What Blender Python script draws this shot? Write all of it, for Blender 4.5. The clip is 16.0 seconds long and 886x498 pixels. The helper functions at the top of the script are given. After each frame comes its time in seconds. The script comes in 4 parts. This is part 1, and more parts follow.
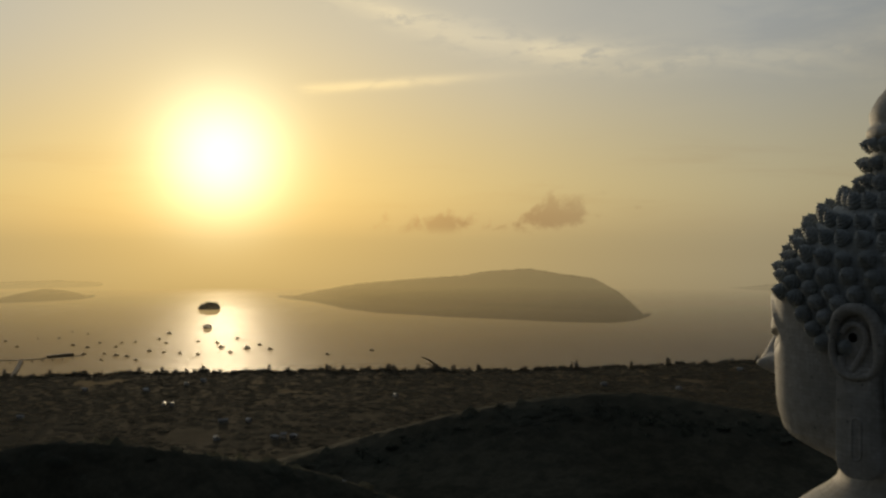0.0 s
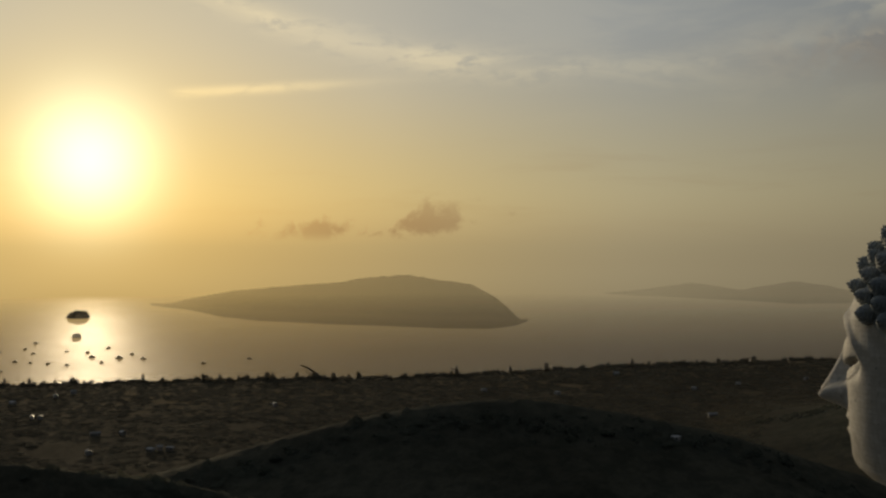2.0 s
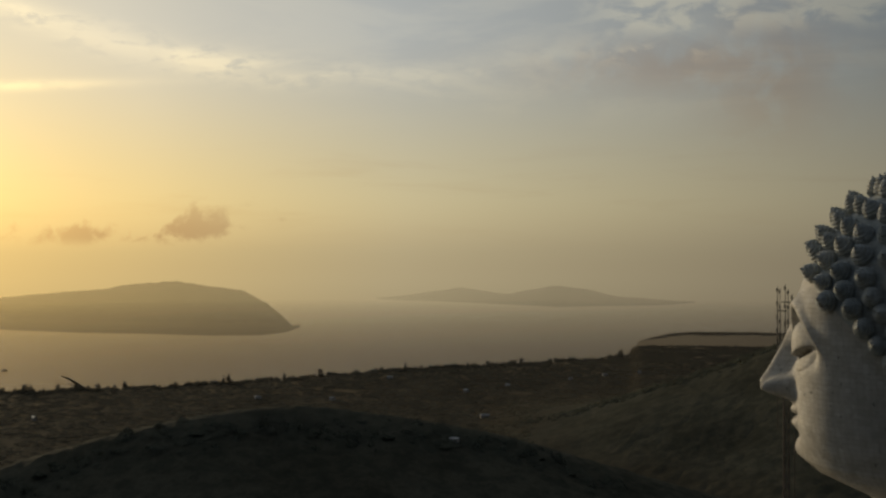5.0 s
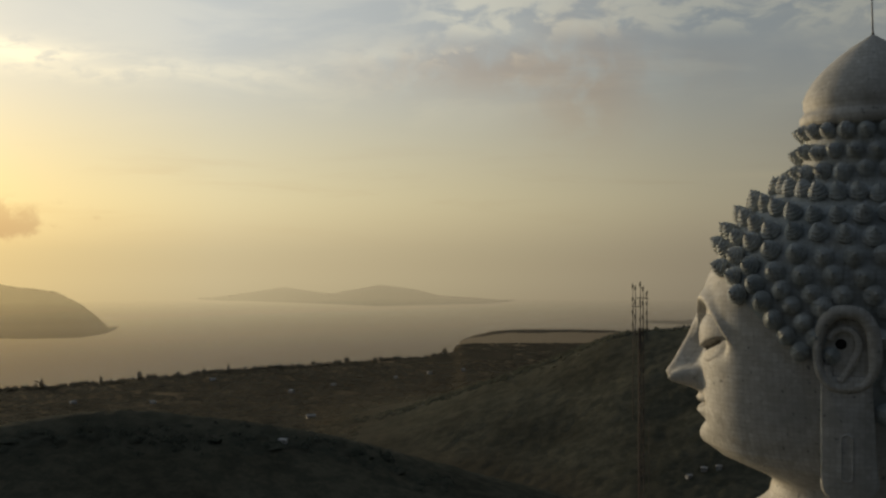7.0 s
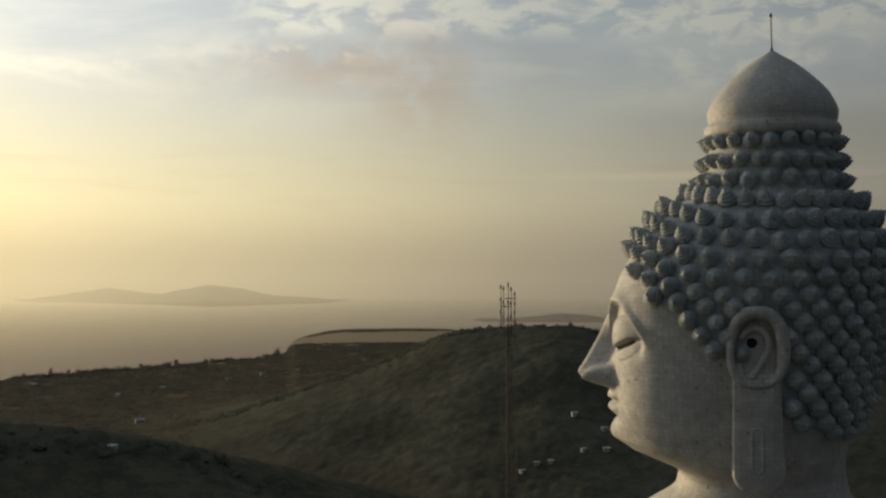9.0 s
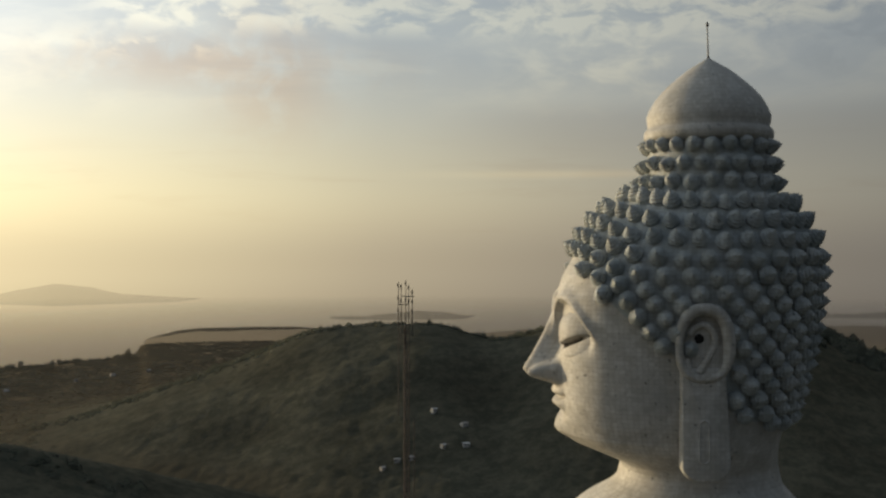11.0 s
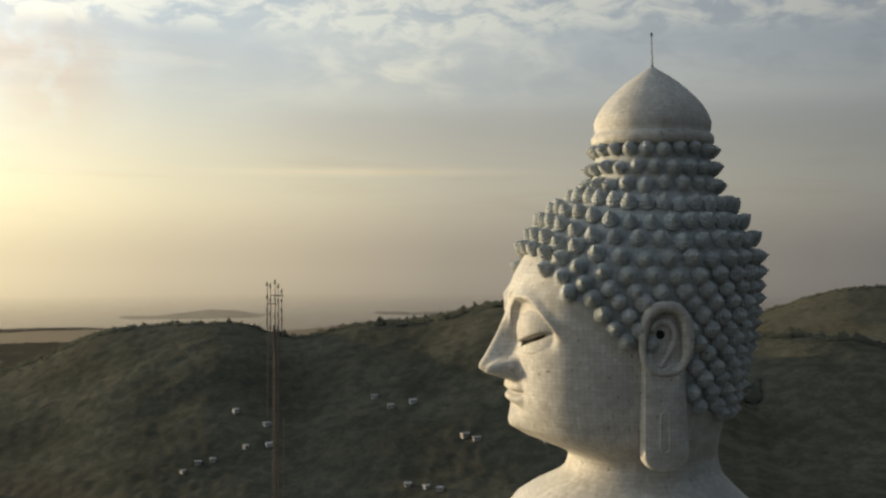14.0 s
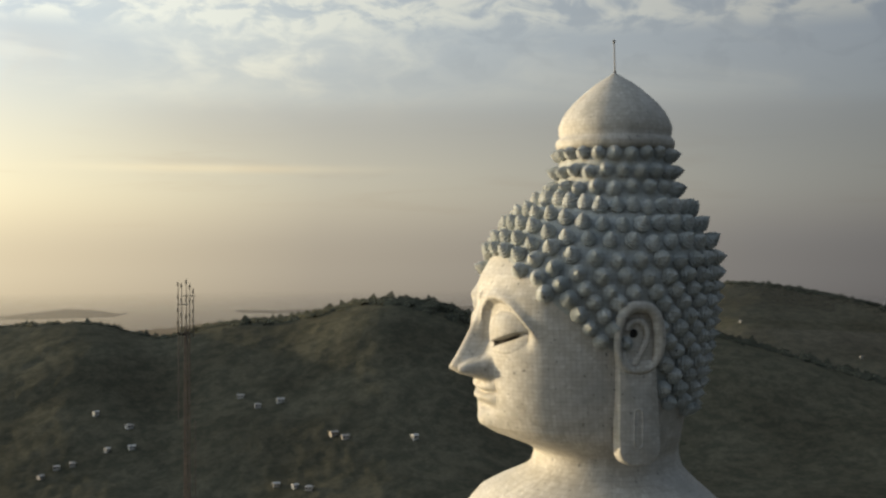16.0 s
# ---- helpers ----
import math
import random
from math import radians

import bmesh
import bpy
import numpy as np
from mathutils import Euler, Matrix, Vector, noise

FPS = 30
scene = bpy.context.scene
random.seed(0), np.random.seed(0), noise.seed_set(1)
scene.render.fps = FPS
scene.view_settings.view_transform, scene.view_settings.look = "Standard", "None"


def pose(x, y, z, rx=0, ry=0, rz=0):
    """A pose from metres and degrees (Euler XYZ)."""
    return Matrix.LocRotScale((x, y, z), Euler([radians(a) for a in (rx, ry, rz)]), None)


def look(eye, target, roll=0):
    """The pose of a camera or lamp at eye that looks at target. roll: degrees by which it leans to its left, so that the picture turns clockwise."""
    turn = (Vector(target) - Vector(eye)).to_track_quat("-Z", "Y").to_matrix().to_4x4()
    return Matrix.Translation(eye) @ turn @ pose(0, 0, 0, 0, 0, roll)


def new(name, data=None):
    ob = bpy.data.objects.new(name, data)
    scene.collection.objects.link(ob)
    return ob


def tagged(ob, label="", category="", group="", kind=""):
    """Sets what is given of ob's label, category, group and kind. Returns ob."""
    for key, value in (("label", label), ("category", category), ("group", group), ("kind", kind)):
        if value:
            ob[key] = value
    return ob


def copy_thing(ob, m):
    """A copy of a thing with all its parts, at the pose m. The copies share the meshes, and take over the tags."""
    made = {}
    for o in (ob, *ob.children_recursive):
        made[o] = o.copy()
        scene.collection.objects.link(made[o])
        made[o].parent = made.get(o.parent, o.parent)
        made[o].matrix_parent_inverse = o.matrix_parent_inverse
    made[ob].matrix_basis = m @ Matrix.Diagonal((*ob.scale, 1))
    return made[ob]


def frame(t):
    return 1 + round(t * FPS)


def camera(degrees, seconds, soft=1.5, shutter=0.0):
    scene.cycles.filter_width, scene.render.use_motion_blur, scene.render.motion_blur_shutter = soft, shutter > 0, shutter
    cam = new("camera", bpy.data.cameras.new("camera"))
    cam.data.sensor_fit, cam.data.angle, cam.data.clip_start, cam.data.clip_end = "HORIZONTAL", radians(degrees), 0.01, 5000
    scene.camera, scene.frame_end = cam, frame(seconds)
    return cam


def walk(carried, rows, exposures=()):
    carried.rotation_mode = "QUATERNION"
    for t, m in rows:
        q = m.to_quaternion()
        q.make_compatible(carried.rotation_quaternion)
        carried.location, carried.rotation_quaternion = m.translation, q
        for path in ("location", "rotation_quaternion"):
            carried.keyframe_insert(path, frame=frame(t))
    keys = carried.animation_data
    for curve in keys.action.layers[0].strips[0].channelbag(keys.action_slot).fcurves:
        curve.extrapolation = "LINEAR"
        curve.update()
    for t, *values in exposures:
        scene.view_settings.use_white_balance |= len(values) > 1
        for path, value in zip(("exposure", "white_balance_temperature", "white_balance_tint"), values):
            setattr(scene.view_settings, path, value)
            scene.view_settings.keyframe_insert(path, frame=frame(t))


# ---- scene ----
cam = camera(42.70, 16.0, soft=2.5)
# seconds, x, y, z, yaw, pitch, roll
PATH = [
    (0.0, 6.111, -39.976, 38.881, 32.178, -0.424, -0.022),
    (0.5, 4.071, -39.224, 38.955, 30.725, -0.352, 0.006),
    (1.0, 2.123, -38.479, 39.043, 29.437, -0.266, 0.021),
    (1.5, 0.414, -37.749, 39.117, 27.719, -0.175, 0.020),
    (2.0, -1.061, -37.073, 39.167, 25.920, -0.102, 0.005),
    (2.5, -2.323, -36.471, 39.154, 24.120, -0.026, -0.011),
    (3.0, -3.396, -35.944, 39.065, 22.249, 0.042, -0.014),
    (3.5, -4.326, -35.483, 38.929, 20.399, 0.086, -0.006),
    (4.0, -5.198, -35.082, 38.774, 18.518, 0.129, 0.009),
    (4.5, -6.069, -34.826, 38.638, 16.528, 0.165, 0.011),
    (5.0, -6.888, -34.848, 38.526, 14.348, 0.186, 0.000),
    (5.5, -7.661, -35.037, 38.445, 12.066, 0.194, -0.014),
    (6.0, -8.396, -35.283, 38.401, 9.770, 0.192, -0.022),
    (6.5, -9.102, -35.476, 38.400, 7.549, 0.181, -0.015),
    (7.0, -9.778, -35.597, 38.411, 5.427, 0.162, 0.002),
    (7.5, -10.487, -35.736, 38.445, 3.239, 0.151, 0.021),
    (8.0, -11.181, -35.862, 38.482, 1.080, 0.157, 0.034),
    (8.5, -11.879, -35.942, 38.523, -1.030, 0.142, 0.034),
    (9.0, -12.573, -36.000, 38.546, -3.063, 0.129, 0.023),
    (9.5, -13.288, -36.050, 38.573, -5.049, 0.107, 0.019),
    (10.0, -14.041, -36.061, 38.591, -6.896, 0.073, 0.017),
    (10.5, -14.835, -36.032, 38.602, -8.655, 0.035, 0.016),
    (11.0, -15.672, -35.960, 38.607, -10.375, 0.002, 0.014),
    (11.5, -16.554, -35.843, 38.606, -12.108, -0.020, 0.010),
    (12.0, -17.477, -35.727, 38.598, -13.867, -0.030, 0.003),
    (12.5, -18.367, -35.562, 38.602, -15.616, -0.047, -0.003),
    (13.0, -19.266, -35.355, 38.633, -17.374, -0.066, -0.011),
    (13.5, -20.183, -35.092, 38.648, -19.101, -0.098, -0.023),
    (14.0, -21.099, -34.835, 38.684, -20.751, -0.120, -0.026),
    (14.5, -22.006, -34.542, 38.722, -22.466, -0.154, -0.026),
    (15.0, -22.915, -34.234, 38.756, -24.213, -0.199, -0.022),
    (15.5, -23.813, -33.939, 38.801, -25.949, -0.222, -0.014),
    (16.0, -24.714, -33.577, 38.820, -27.734, -0.247, -0.005),
]
walk(cam, [(t, pose(x, y, z, 90 + p, r, w)) for t, x, y, z, w, p, r in PATH],
     exposures=[(0.0, -0.76), (1.5, -0.86), (3.5, -0.76), (4.2, -0.58), (6.4, -0.12), (7.0, 0.04), (9.0, 0.50), (11.4, 0.88), (12.5, 1.05), (14.0, 1.28), (16.0, 1.47)])

SEA = -121.0
SUN_AZ, SUN_EL = -43.25, 4.15
HUB = (-8.0, -37.0)


# ---- node helper ----
class Nodes:
    def __init__(self, tree):
        self.tree = tree
        tree.nodes.clear()

    def add(self, kind):
        return self.tree.nodes.new(kind)

    def put(self, socket, value):
        if isinstance(value, bpy.types.NodeSocket):
            self.tree.links.new(value, socket)
        elif isinstance(value, tuple) and len(value) == 3 and socket.type == "RGBA":
            socket.default_value = (*value, 1)
        else:
            socket.default_value = value

    def math(self, op, a, b=0.0, c=0.0, clamp=False):
        n = self.add("ShaderNodeMath")
        n.operation, n.use_clamp = op, clamp
        self.put(n.inputs[0], a), self.put(n.inputs[1], b), self.put(n.inputs[2], c)
        return n.outputs[0]

    def mix(self, f, a, b, blend="MIX"):
        n = self.add("ShaderNodeMix")
        n.data_type, n.blend_type = "RGBA", blend
        self.put(n.inputs["Factor"], f)
        self.put(n.inputs[6], a), self.put(n.inputs[7], b)
        return n.outputs[2]

    def step(self, v, a, b):
        n = self.add("ShaderNodeMapRange")
        n.interpolation_type = "SMOOTHSTEP"
        self.put(n.inputs[0], v), self.put(n.inputs[1], a), self.put(n.inputs[2], b)
        return n.outputs[0]

    def ramp(self, f, stops):
        n = self.add("ShaderNodeValToRGB")
        e = n.color_ramp.elements
        while len(e) < len(stops):
            e.new(0.5)
        for k, (p, c) in enumerate(stops):
            e[k].position, e[k].color = p, (*c, 1)
        self.put(n.inputs[0], f)
        return n.outputs[0]

    def noise(self, scale, detail=4.0, rough=0.55, vector=None, warp=0.0):
        n = self.add("ShaderNodeTexNoise")
        self.put(n.inputs["Scale"], scale), self.put(n.inputs["Detail"], detail), self.put(n.inputs["Roughness"], rough)
        self.put(n.inputs["Distortion"], warp)
        if vector is not None:
            self.put(n.inputs["Vector"], vector)
        return n.outputs["Fac"]

    def vec(self, x, y, z=0.0):
        n = self.add("ShaderNodeCombineXYZ")
        self.put(n.inputs[0], x), self.put(n.inputs[1], y), self.put(n.inputs[2], z)
        return n.outputs[0]

    def bell(self, v, centre, width):
        """exp(-((v - centre) / width)^2)"""
        q = self.math("DIVIDE", self.math("SUBTRACT", v, centre), width)
        return self.math("EXPONENT", self.math("MULTIPLY", self.math("MULTIPLY", q, q), -1.0))


# ---- sky and sun ----
def make_world():
    world = bpy.data.worlds.new("sky")
    scene.world = world
    world.use_nodes = True
    N = Nodes(world.node_tree)
    way = N.add("ShaderNodeTexCoord").outputs["Generated"]
    sep = N.add("ShaderNodeSeparateXYZ")
    N.put(sep.inputs[0], way)
    az = N.math("MULTIPLY", N.math("ARCTAN2", sep.outputs[0], sep.outputs[1]), 57.2958)
    el = N.math("MULTIPLY", N.math("ARCSINE", sep.outputs[2]), 57.2958)
    a, e = radians(SUN_AZ), radians(SUN_EL)
    dot = N.add("ShaderNodeVectorMath")
    dot.operation = "DOT_PRODUCT"
    N.put(dot.inputs[0], way)
    dot.inputs[1].default_value = (math.sin(a) * math.cos(e), math.cos(a) * math.cos(e), math.sin(e))
    off = N.math("MULTIPLY", N.math("ARCCOSINE", N.math("MINIMUM", dot.outputs["Value"], 0.999999)), 57.2958)
    share = N.math("DIVIDE", off, 180.0)
    low = N.ramp(share, HAZE_RAMP)
    high = N.ramp(share, HIGH_RAMP)
    sky = N.mix(N.step(el, 1.5, 11.5), low, high)
    # the lowest degrees are dimmed by thicker air
    sky = N.mix(N.step(el, 3.0, -1.0), sky, N.mix(1.0, sky, (0.80, 0.76, 0.75), "MULTIPLY"))
    # below the horizon: haze colour that shows through the see-through land and sea
    sky = N.mix(N.step(el, -1.0, -6.0), sky, N.mix(1.0, sky, (0.54, 0.48, 0.46), "MULTIPLY"))

    # bluer overhead
    sky = N.mix(N.step(el, 14.0, 55.0), sky, N.mix(1.0, sky, (0.86, 0.94, 1.06), "MULTIPLY"))

    # clouds, in degrees of bearing and height
    here = N.vec(az, el)
    flat = N.vec(N.math("MULTIPLY", az, 0.28), el)
    wide = N.noise(0.30, 6, 0.6, flat, 0.6)
    fine = N.noise(0.9, 7, 0.62, flat, 0.8)
    lump = N.noise(0.95, 6, 0.62, here, 0.3)
    bent = N.math("SUBTRACT", az, -18.8)
    arch = N.math("ADD", 8.8, N.math("MULTIPLY", 0.0098, N.math("MULTIPLY", bent, bent)))
    rise = N.math("SUBTRACT", el, arch)
    band = N.math("MULTIPLY", N.bell(rise, 0.0, 0.7), N.math("MULTIPLY", N.step(az, -43.0, -34.5), N.step(az, -1.0, -11.0)))
    band = N.math("MULTIPLY", band, N.math("MULTIPLY", N.step(N.noise(1.5, 7, 0.62, N.vec(N.math("MULTIPLY", az, 0.4), el), 0.4), 0.32, 0.54), N.math("MULTIPLY", N.math("ADD", 0.45, N.step(wide, 0.40, 0.62)), N.math("ADD", 0.22, N.step(az, -16.0, -30.0)))))
    tilt = N.math("SUBTRACT", el, N.math("ADD", 7.88, N.math("MULTIPLY", 0.075, N.math("ADD", az, 34.7))))
    streak = N.math("MULTIPLY", N.math("MULTIPLY", N.bell(tilt, 0.0, 0.24), N.step(az, -40.0, -38.6)), N.bell(az, -36.0, 5.2))
    streak = N.math("MULTIPLY", streak, N.step(fine, 0.28, 0.6))
    puff = N.noise(0.75, 5, 0.58, N.vec(N.math("MULTIPLY", az, 0.5), el), 0.5)
    tuft = N.math("MULTIPLY", N.step(puff, 0.40, 0.58), N.math("MULTIPLY", N.step(el, 10.2, 11.4), N.step(az, -9.0, -4.0)))
    patch = N.math("MULTIPLY", N.step(puff, 0.40, 0.72), N.math("MULTIPLY", N.bell(az, 20.0, 6.5), N.bell(el, 9.8, 2.0)))
    fluff = N.math("MULTIPLY", N.step(puff, 0.48, 0.58), N.math("MULTIPLY", N.bell(az, -3.8, 2.4), N.bell(el, 9.8, 0.45)))
    wisp = N.math("MULTIPLY", N.bell(el, 3.75, 0.20), N.math("MULTIPLY", N.bell(az, 17.5, 6.0), 0.45))
    tuft = N.math("ADD", N.math("ADD", tuft, patch), N.math("ADD", fluff, wisp))
    sheet = N.math("MULTIPLY", N.step(wide, 0.44, 0.64), N.math("MULTIPLY", N.step(el, 5.5, 8.5), N.step(az, -32.0, -14.0)))
    bright = N.math("ADD", N.math("ADD", band, N.math("MULTIPLY", streak, 1.1)), N.math("MULTIPLY", N.math("ADD", tuft, N.math("MULTIPLY", sheet, 0.28)), 0.95), clamp=True)
    sky = N.mix(bright, sky, N.mix(1.0, sky, (1.55, 1.42, 1.20), "MULTIPLY"))
    # mauve bank, grey sheets and the small dark heap clouds low over the sea
    bank = N.math("MAXIMUM", N.math("MULTIPLY", N.bell(az, 1.8, 3.0), N.bell(el, 8.6, 2.8)), N.math("MULTIPLY", N.bell(az, -1.0, 7.5), N.bell(el, 9.2, 1.3)))
    bank = N.math("MULTIPLY", bank, N.step(N.noise(0.42, 5, 0.55, here, 0.25), 0.26, 0.58))
    sky = N.mix(bank, sky, N.mix(1.0, sky, (0.95, 0.81, 0.73), "MULTIPLY"))
    base = N.math("ADD", 6.9, N.math("MULTIPLY", N.math("SUBTRACT", wide, 0.5), 1.2))
    grey = N.math("MULTIPLY", N.math("MULTIPLY", N.step(N.math("SUBTRACT", el, base), 0.7, -0.6), N.step(el, 3.0, 6.0)), N.step(az, 8.0, 17.0))
    sky = N.mix(N.math("MULTIPLY", grey, 0.5), sky, N.mix(1.0, sky, (0.80, 0.77, 0.78), "MULTIPLY"))
    shade = N.math("MULTIPLY", N.step(puff, 0.52, 0.36), N.math("MULTIPLY", N.step(el, 7.0, 9.0), N.step(az, 20.0, 32.0)))
    sky = N.mix(N.math("MULTIPLY", shade, 0.35), sky, N.mix(1.0, sky, (0.80, 0.80, 0.82), "MULTIPLY"))
    thin = N.math("MULTIPLY", N.step(N.noise(0.5, 5, 0.6, N.vec(N.math("MULTIPLY", az, 0.18), N.math("MULTIPLY", el, 1.6)), 0.4), 0.50, 0.70), N.bell(el, 3.2, 2.2))
    sky = N.mix(N.math("MULTIPLY", thin, 0.4), sky, N.mix(1.0, sky, (0.86, 0.80, 0.78), "MULTIPLY"))
    lift = N.math("SUBTRACT", el, N.math("MULTIPLY", N.math("ADD", az, 26.6), 0.22))
    heap = N.math("MULTIPLY", N.bell(az, -26.5, 2.1), N.bell(lift, 1.25, 0.85))
    row = N.math("MULTIPLY", N.bell(az, -32.2, 2.4), N.bell(el, 0.8, 0.6))
    heap = N.math("ADD", N.math("MAXIMUM", heap, N.math("MULTIPLY", row, 0.9)), N.math("MULTIPLY", N.math("SUBTRACT", lump, 0.5), 2.2))
    heap = N.math("MULTIPLY", N.math("MULTIPLY", N.step(heap, 0.24, 0.85), N.step(el, 0.1, 0.8)), N.math("MULTIPLY", N.bell(el, 1.2, 1.7), N.bell(az, -29.4, 8.5)))
    sky = N.mix(N.math("MULTIPLY", heap, 0.95), sky, N.mix(1.0, sky, (0.60, 0.53, 0.58), "MULTIPLY"))

    # the sun's glare in the moist air
    core = N.math("MULTIPLY", N.bell(off, 0.0, 2.8), 1.7)
    halo = N.math("MULTIPLY", N.math("EXPONENT", N.math("DIVIDE", off, -5.5)), 0.55)
    sky = N.mix(1.0, sky, N.mix(1.0, (1.0, 1.0, 0.70), core, "MULTIPLY"), "ADD")
    sky = N.mix(1.0, sky, N.mix(1.0, (0.96, 0.83, 0.36), halo, "MULTIPLY"), "ADD")
    air = N.add("ShaderNodeTexSky")
    air.sky_type, air.sun_disc, air.altitude, air.dust_density = "NISHITA", False, 400.0, 3.0
    air.sun_elevation, air.sun_rotation = radians(SUN_EL), radians(SUN_AZ)
    one, two, both = N.add("ShaderNodeBackground"), N.add("ShaderNodeBackground"), N.add("ShaderNodeAddShader")
    N.put(one.inputs[0], sky), N.put(one.inputs[1], SKY_GAIN)
    N.put(two.inputs[0], air.outputs[0]), N.put(two.inputs[1], AIR_GAIN)
    N.put(both.inputs[0], one.outputs[0]), N.put(both.inputs[1], two.outputs[0])
    N.put(N.add("ShaderNodeOutputWorld").inputs[0], both.outputs[0])


# colours of the air by the angle from the sun, over 180 degrees: near the horizon and ten degrees up
HAZE_RAMP = [(0.0, (0.83, 0.65, 0.23)), (0.08, (0.80, 0.66, 0.315)), (0.15, (0.64, 0.570, 0.348)), (0.28, (0.314, 0.284, 0.200)),
             (0.36, (0.180, 0.168, 0.135)), (0.48, (0.087, 0.088, 0.085)), (0.57, (0.034, 0.037, 0.042)), (1.0, (0.018, 0.021, 0.026))]
HIGH_RAMP = [(0.0, (0.73, 0.67, 0.47)), (0.08, (0.69, 0.68, 0.59)), (0.15, (0.48, 0.508, 0.505)), (0.28, (0.207, 0.230, 0.242)),
             (0.36, (0.158, 0.174, 0.184)), (0.48, (0.092, 0.101, 0.113)), (0.57, (0.046, 0.054, 0.069)), (1.0, (0.024, 0.030, 0.040))]
SKY_GAIN, AIR_GAIN = 1.0, 0.012
make_world()

lamp = bpy.data.lights.new("sun", "SUN")
lamp.energy, lamp.angle, lamp.color = 1.75, radians(0.9), (1.0, 0.79, 0.50)
sun = new("sun", lamp)
sun.matrix_world = look((0, 0, 90), (-math.sin(radians(SUN_AZ)), -math.cos(radians(SUN_AZ)), 90 - math.tan(radians(SUN_EL))))


# ---- materials ----
def material(name):
    m = bpy.data.materials.new(name)
    m.use_nodes = True
    return m, Nodes(m.node_tree)


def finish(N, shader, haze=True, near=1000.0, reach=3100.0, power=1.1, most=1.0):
    """Ends a material. With haze, hazy air is imitated: surfaces turn see-through by distance over the plan."""
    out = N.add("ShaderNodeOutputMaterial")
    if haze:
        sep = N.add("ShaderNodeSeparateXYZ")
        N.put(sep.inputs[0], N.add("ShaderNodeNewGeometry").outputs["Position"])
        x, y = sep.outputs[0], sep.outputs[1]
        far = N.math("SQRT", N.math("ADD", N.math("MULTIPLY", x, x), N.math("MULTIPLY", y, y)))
        # share mixed to transparent, so the sky colour behind acts as haze
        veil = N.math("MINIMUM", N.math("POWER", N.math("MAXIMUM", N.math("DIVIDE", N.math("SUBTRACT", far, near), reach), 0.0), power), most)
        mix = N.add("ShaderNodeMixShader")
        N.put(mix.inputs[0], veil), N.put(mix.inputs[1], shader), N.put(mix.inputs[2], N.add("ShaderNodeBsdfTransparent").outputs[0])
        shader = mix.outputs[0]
    N.put(out.inputs[0], shader)


def surface(N, colour, rough, bump=None, strength=0.3, distance=0.1, metal=0.0, spec=0.5):
    p = N.add("ShaderNodeBsdfPrincipled")
    N.put(p.inputs["Base Color"], colour), N.put(p.inputs["Roughness"], rough), N.put(p.inputs["Metallic"], metal)
    N.put(p.inputs["Specular IOR Level"], spec)
    if bump is not None:
        b = N.add("ShaderNodeBump")
        N.put(b.inputs["Strength"], strength), N.put(b.inputs["Distance"], distance), N.put(b.inputs["Height"], bump)
        N.put(p.inputs["Normal"], b.outputs[0])
    return p.outputs[0]


def place(N):
    return N.add("ShaderNodeNewGeometry").outputs["Position"]


def sea_material():
    m, N = material("sea_water")
    pos = place(N)
    swell = N.noise(0.035, 5, 0.6, pos)
    chop = N.noise(0.45, 4, 0.65, pos)
    patch = N.noise(0.0022, 4, 0.6, pos)
    h = N.math("ADD", N.math("MULTIPLY", swell, 2.5), N.math("MULTIPLY", chop, 0.35))
    rough = N.math("ADD", 0.42, N.math("MULTIPLY", patch, 0.16))
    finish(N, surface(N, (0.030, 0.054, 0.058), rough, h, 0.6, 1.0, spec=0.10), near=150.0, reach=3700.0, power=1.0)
    return m


def land_material(name, dark, light, scale, near=900.0, reach=1800.0, power=1.5, most=0.32, low=None):
    m, N = material(name)
    pos = place(N)
    big = N.step(N.noise(scale, 5, 0.6, pos), 0.35, 0.65)
    small = N.noise(0.42, 6, 0.72, pos)
    c = N.mix(big, dark, light)
    c = N.mix(N.step(small, 0.35, 0.7), N.mix(1.0, c, (0.78, 0.79, 0.79), "MULTIPLY"), c)
    crowns = N.noise(0.10, 5, 0.7, pos, 0.3)
    c = N.mix(N.step(crowns, 0.38, 0.62), N.mix(1.0, c, (0.70, 0.73, 0.73), "MULTIPLY"), N.mix(1.0, c, (1.08, 1.06, 1.04), "MULTIPLY"))
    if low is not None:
        # low ground gets a browner tint: warm haze put into the plain's colour
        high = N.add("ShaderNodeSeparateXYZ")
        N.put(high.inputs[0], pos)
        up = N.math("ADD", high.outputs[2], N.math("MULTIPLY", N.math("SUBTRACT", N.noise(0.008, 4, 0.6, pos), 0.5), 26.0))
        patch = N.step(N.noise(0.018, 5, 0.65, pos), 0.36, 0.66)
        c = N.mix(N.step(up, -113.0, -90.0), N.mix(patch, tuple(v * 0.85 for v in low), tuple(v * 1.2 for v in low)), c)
    each = N.add("ShaderNodeNewGeometry").outputs["Random Per Island"]
    c = N.mix(each, N.mix(1.0, c, (0.90, 0.90, 0.90), "MULTIPLY"), N.mix(1.0, c, (1.1, 1.1, 1.08), "MULTIPLY"))
    body = surface(N, c, 0.95, small, 0.35, 1.2, spec=0.012)
    through_leaf = N.add("ShaderNodeBsdfTranslucent")
    N.put(through_leaf.inputs[0], N.mix(1.0, c, (1.25, 1.12, 0.85), "MULTIPLY"))
    both = N.add("ShaderNodeMixShader")
    N.put(both.inputs[0], 0.12), N.put(both.inputs[1], body), N.put(both.inputs[2], through_leaf.outputs[0])
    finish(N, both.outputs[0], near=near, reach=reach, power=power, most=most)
    return m


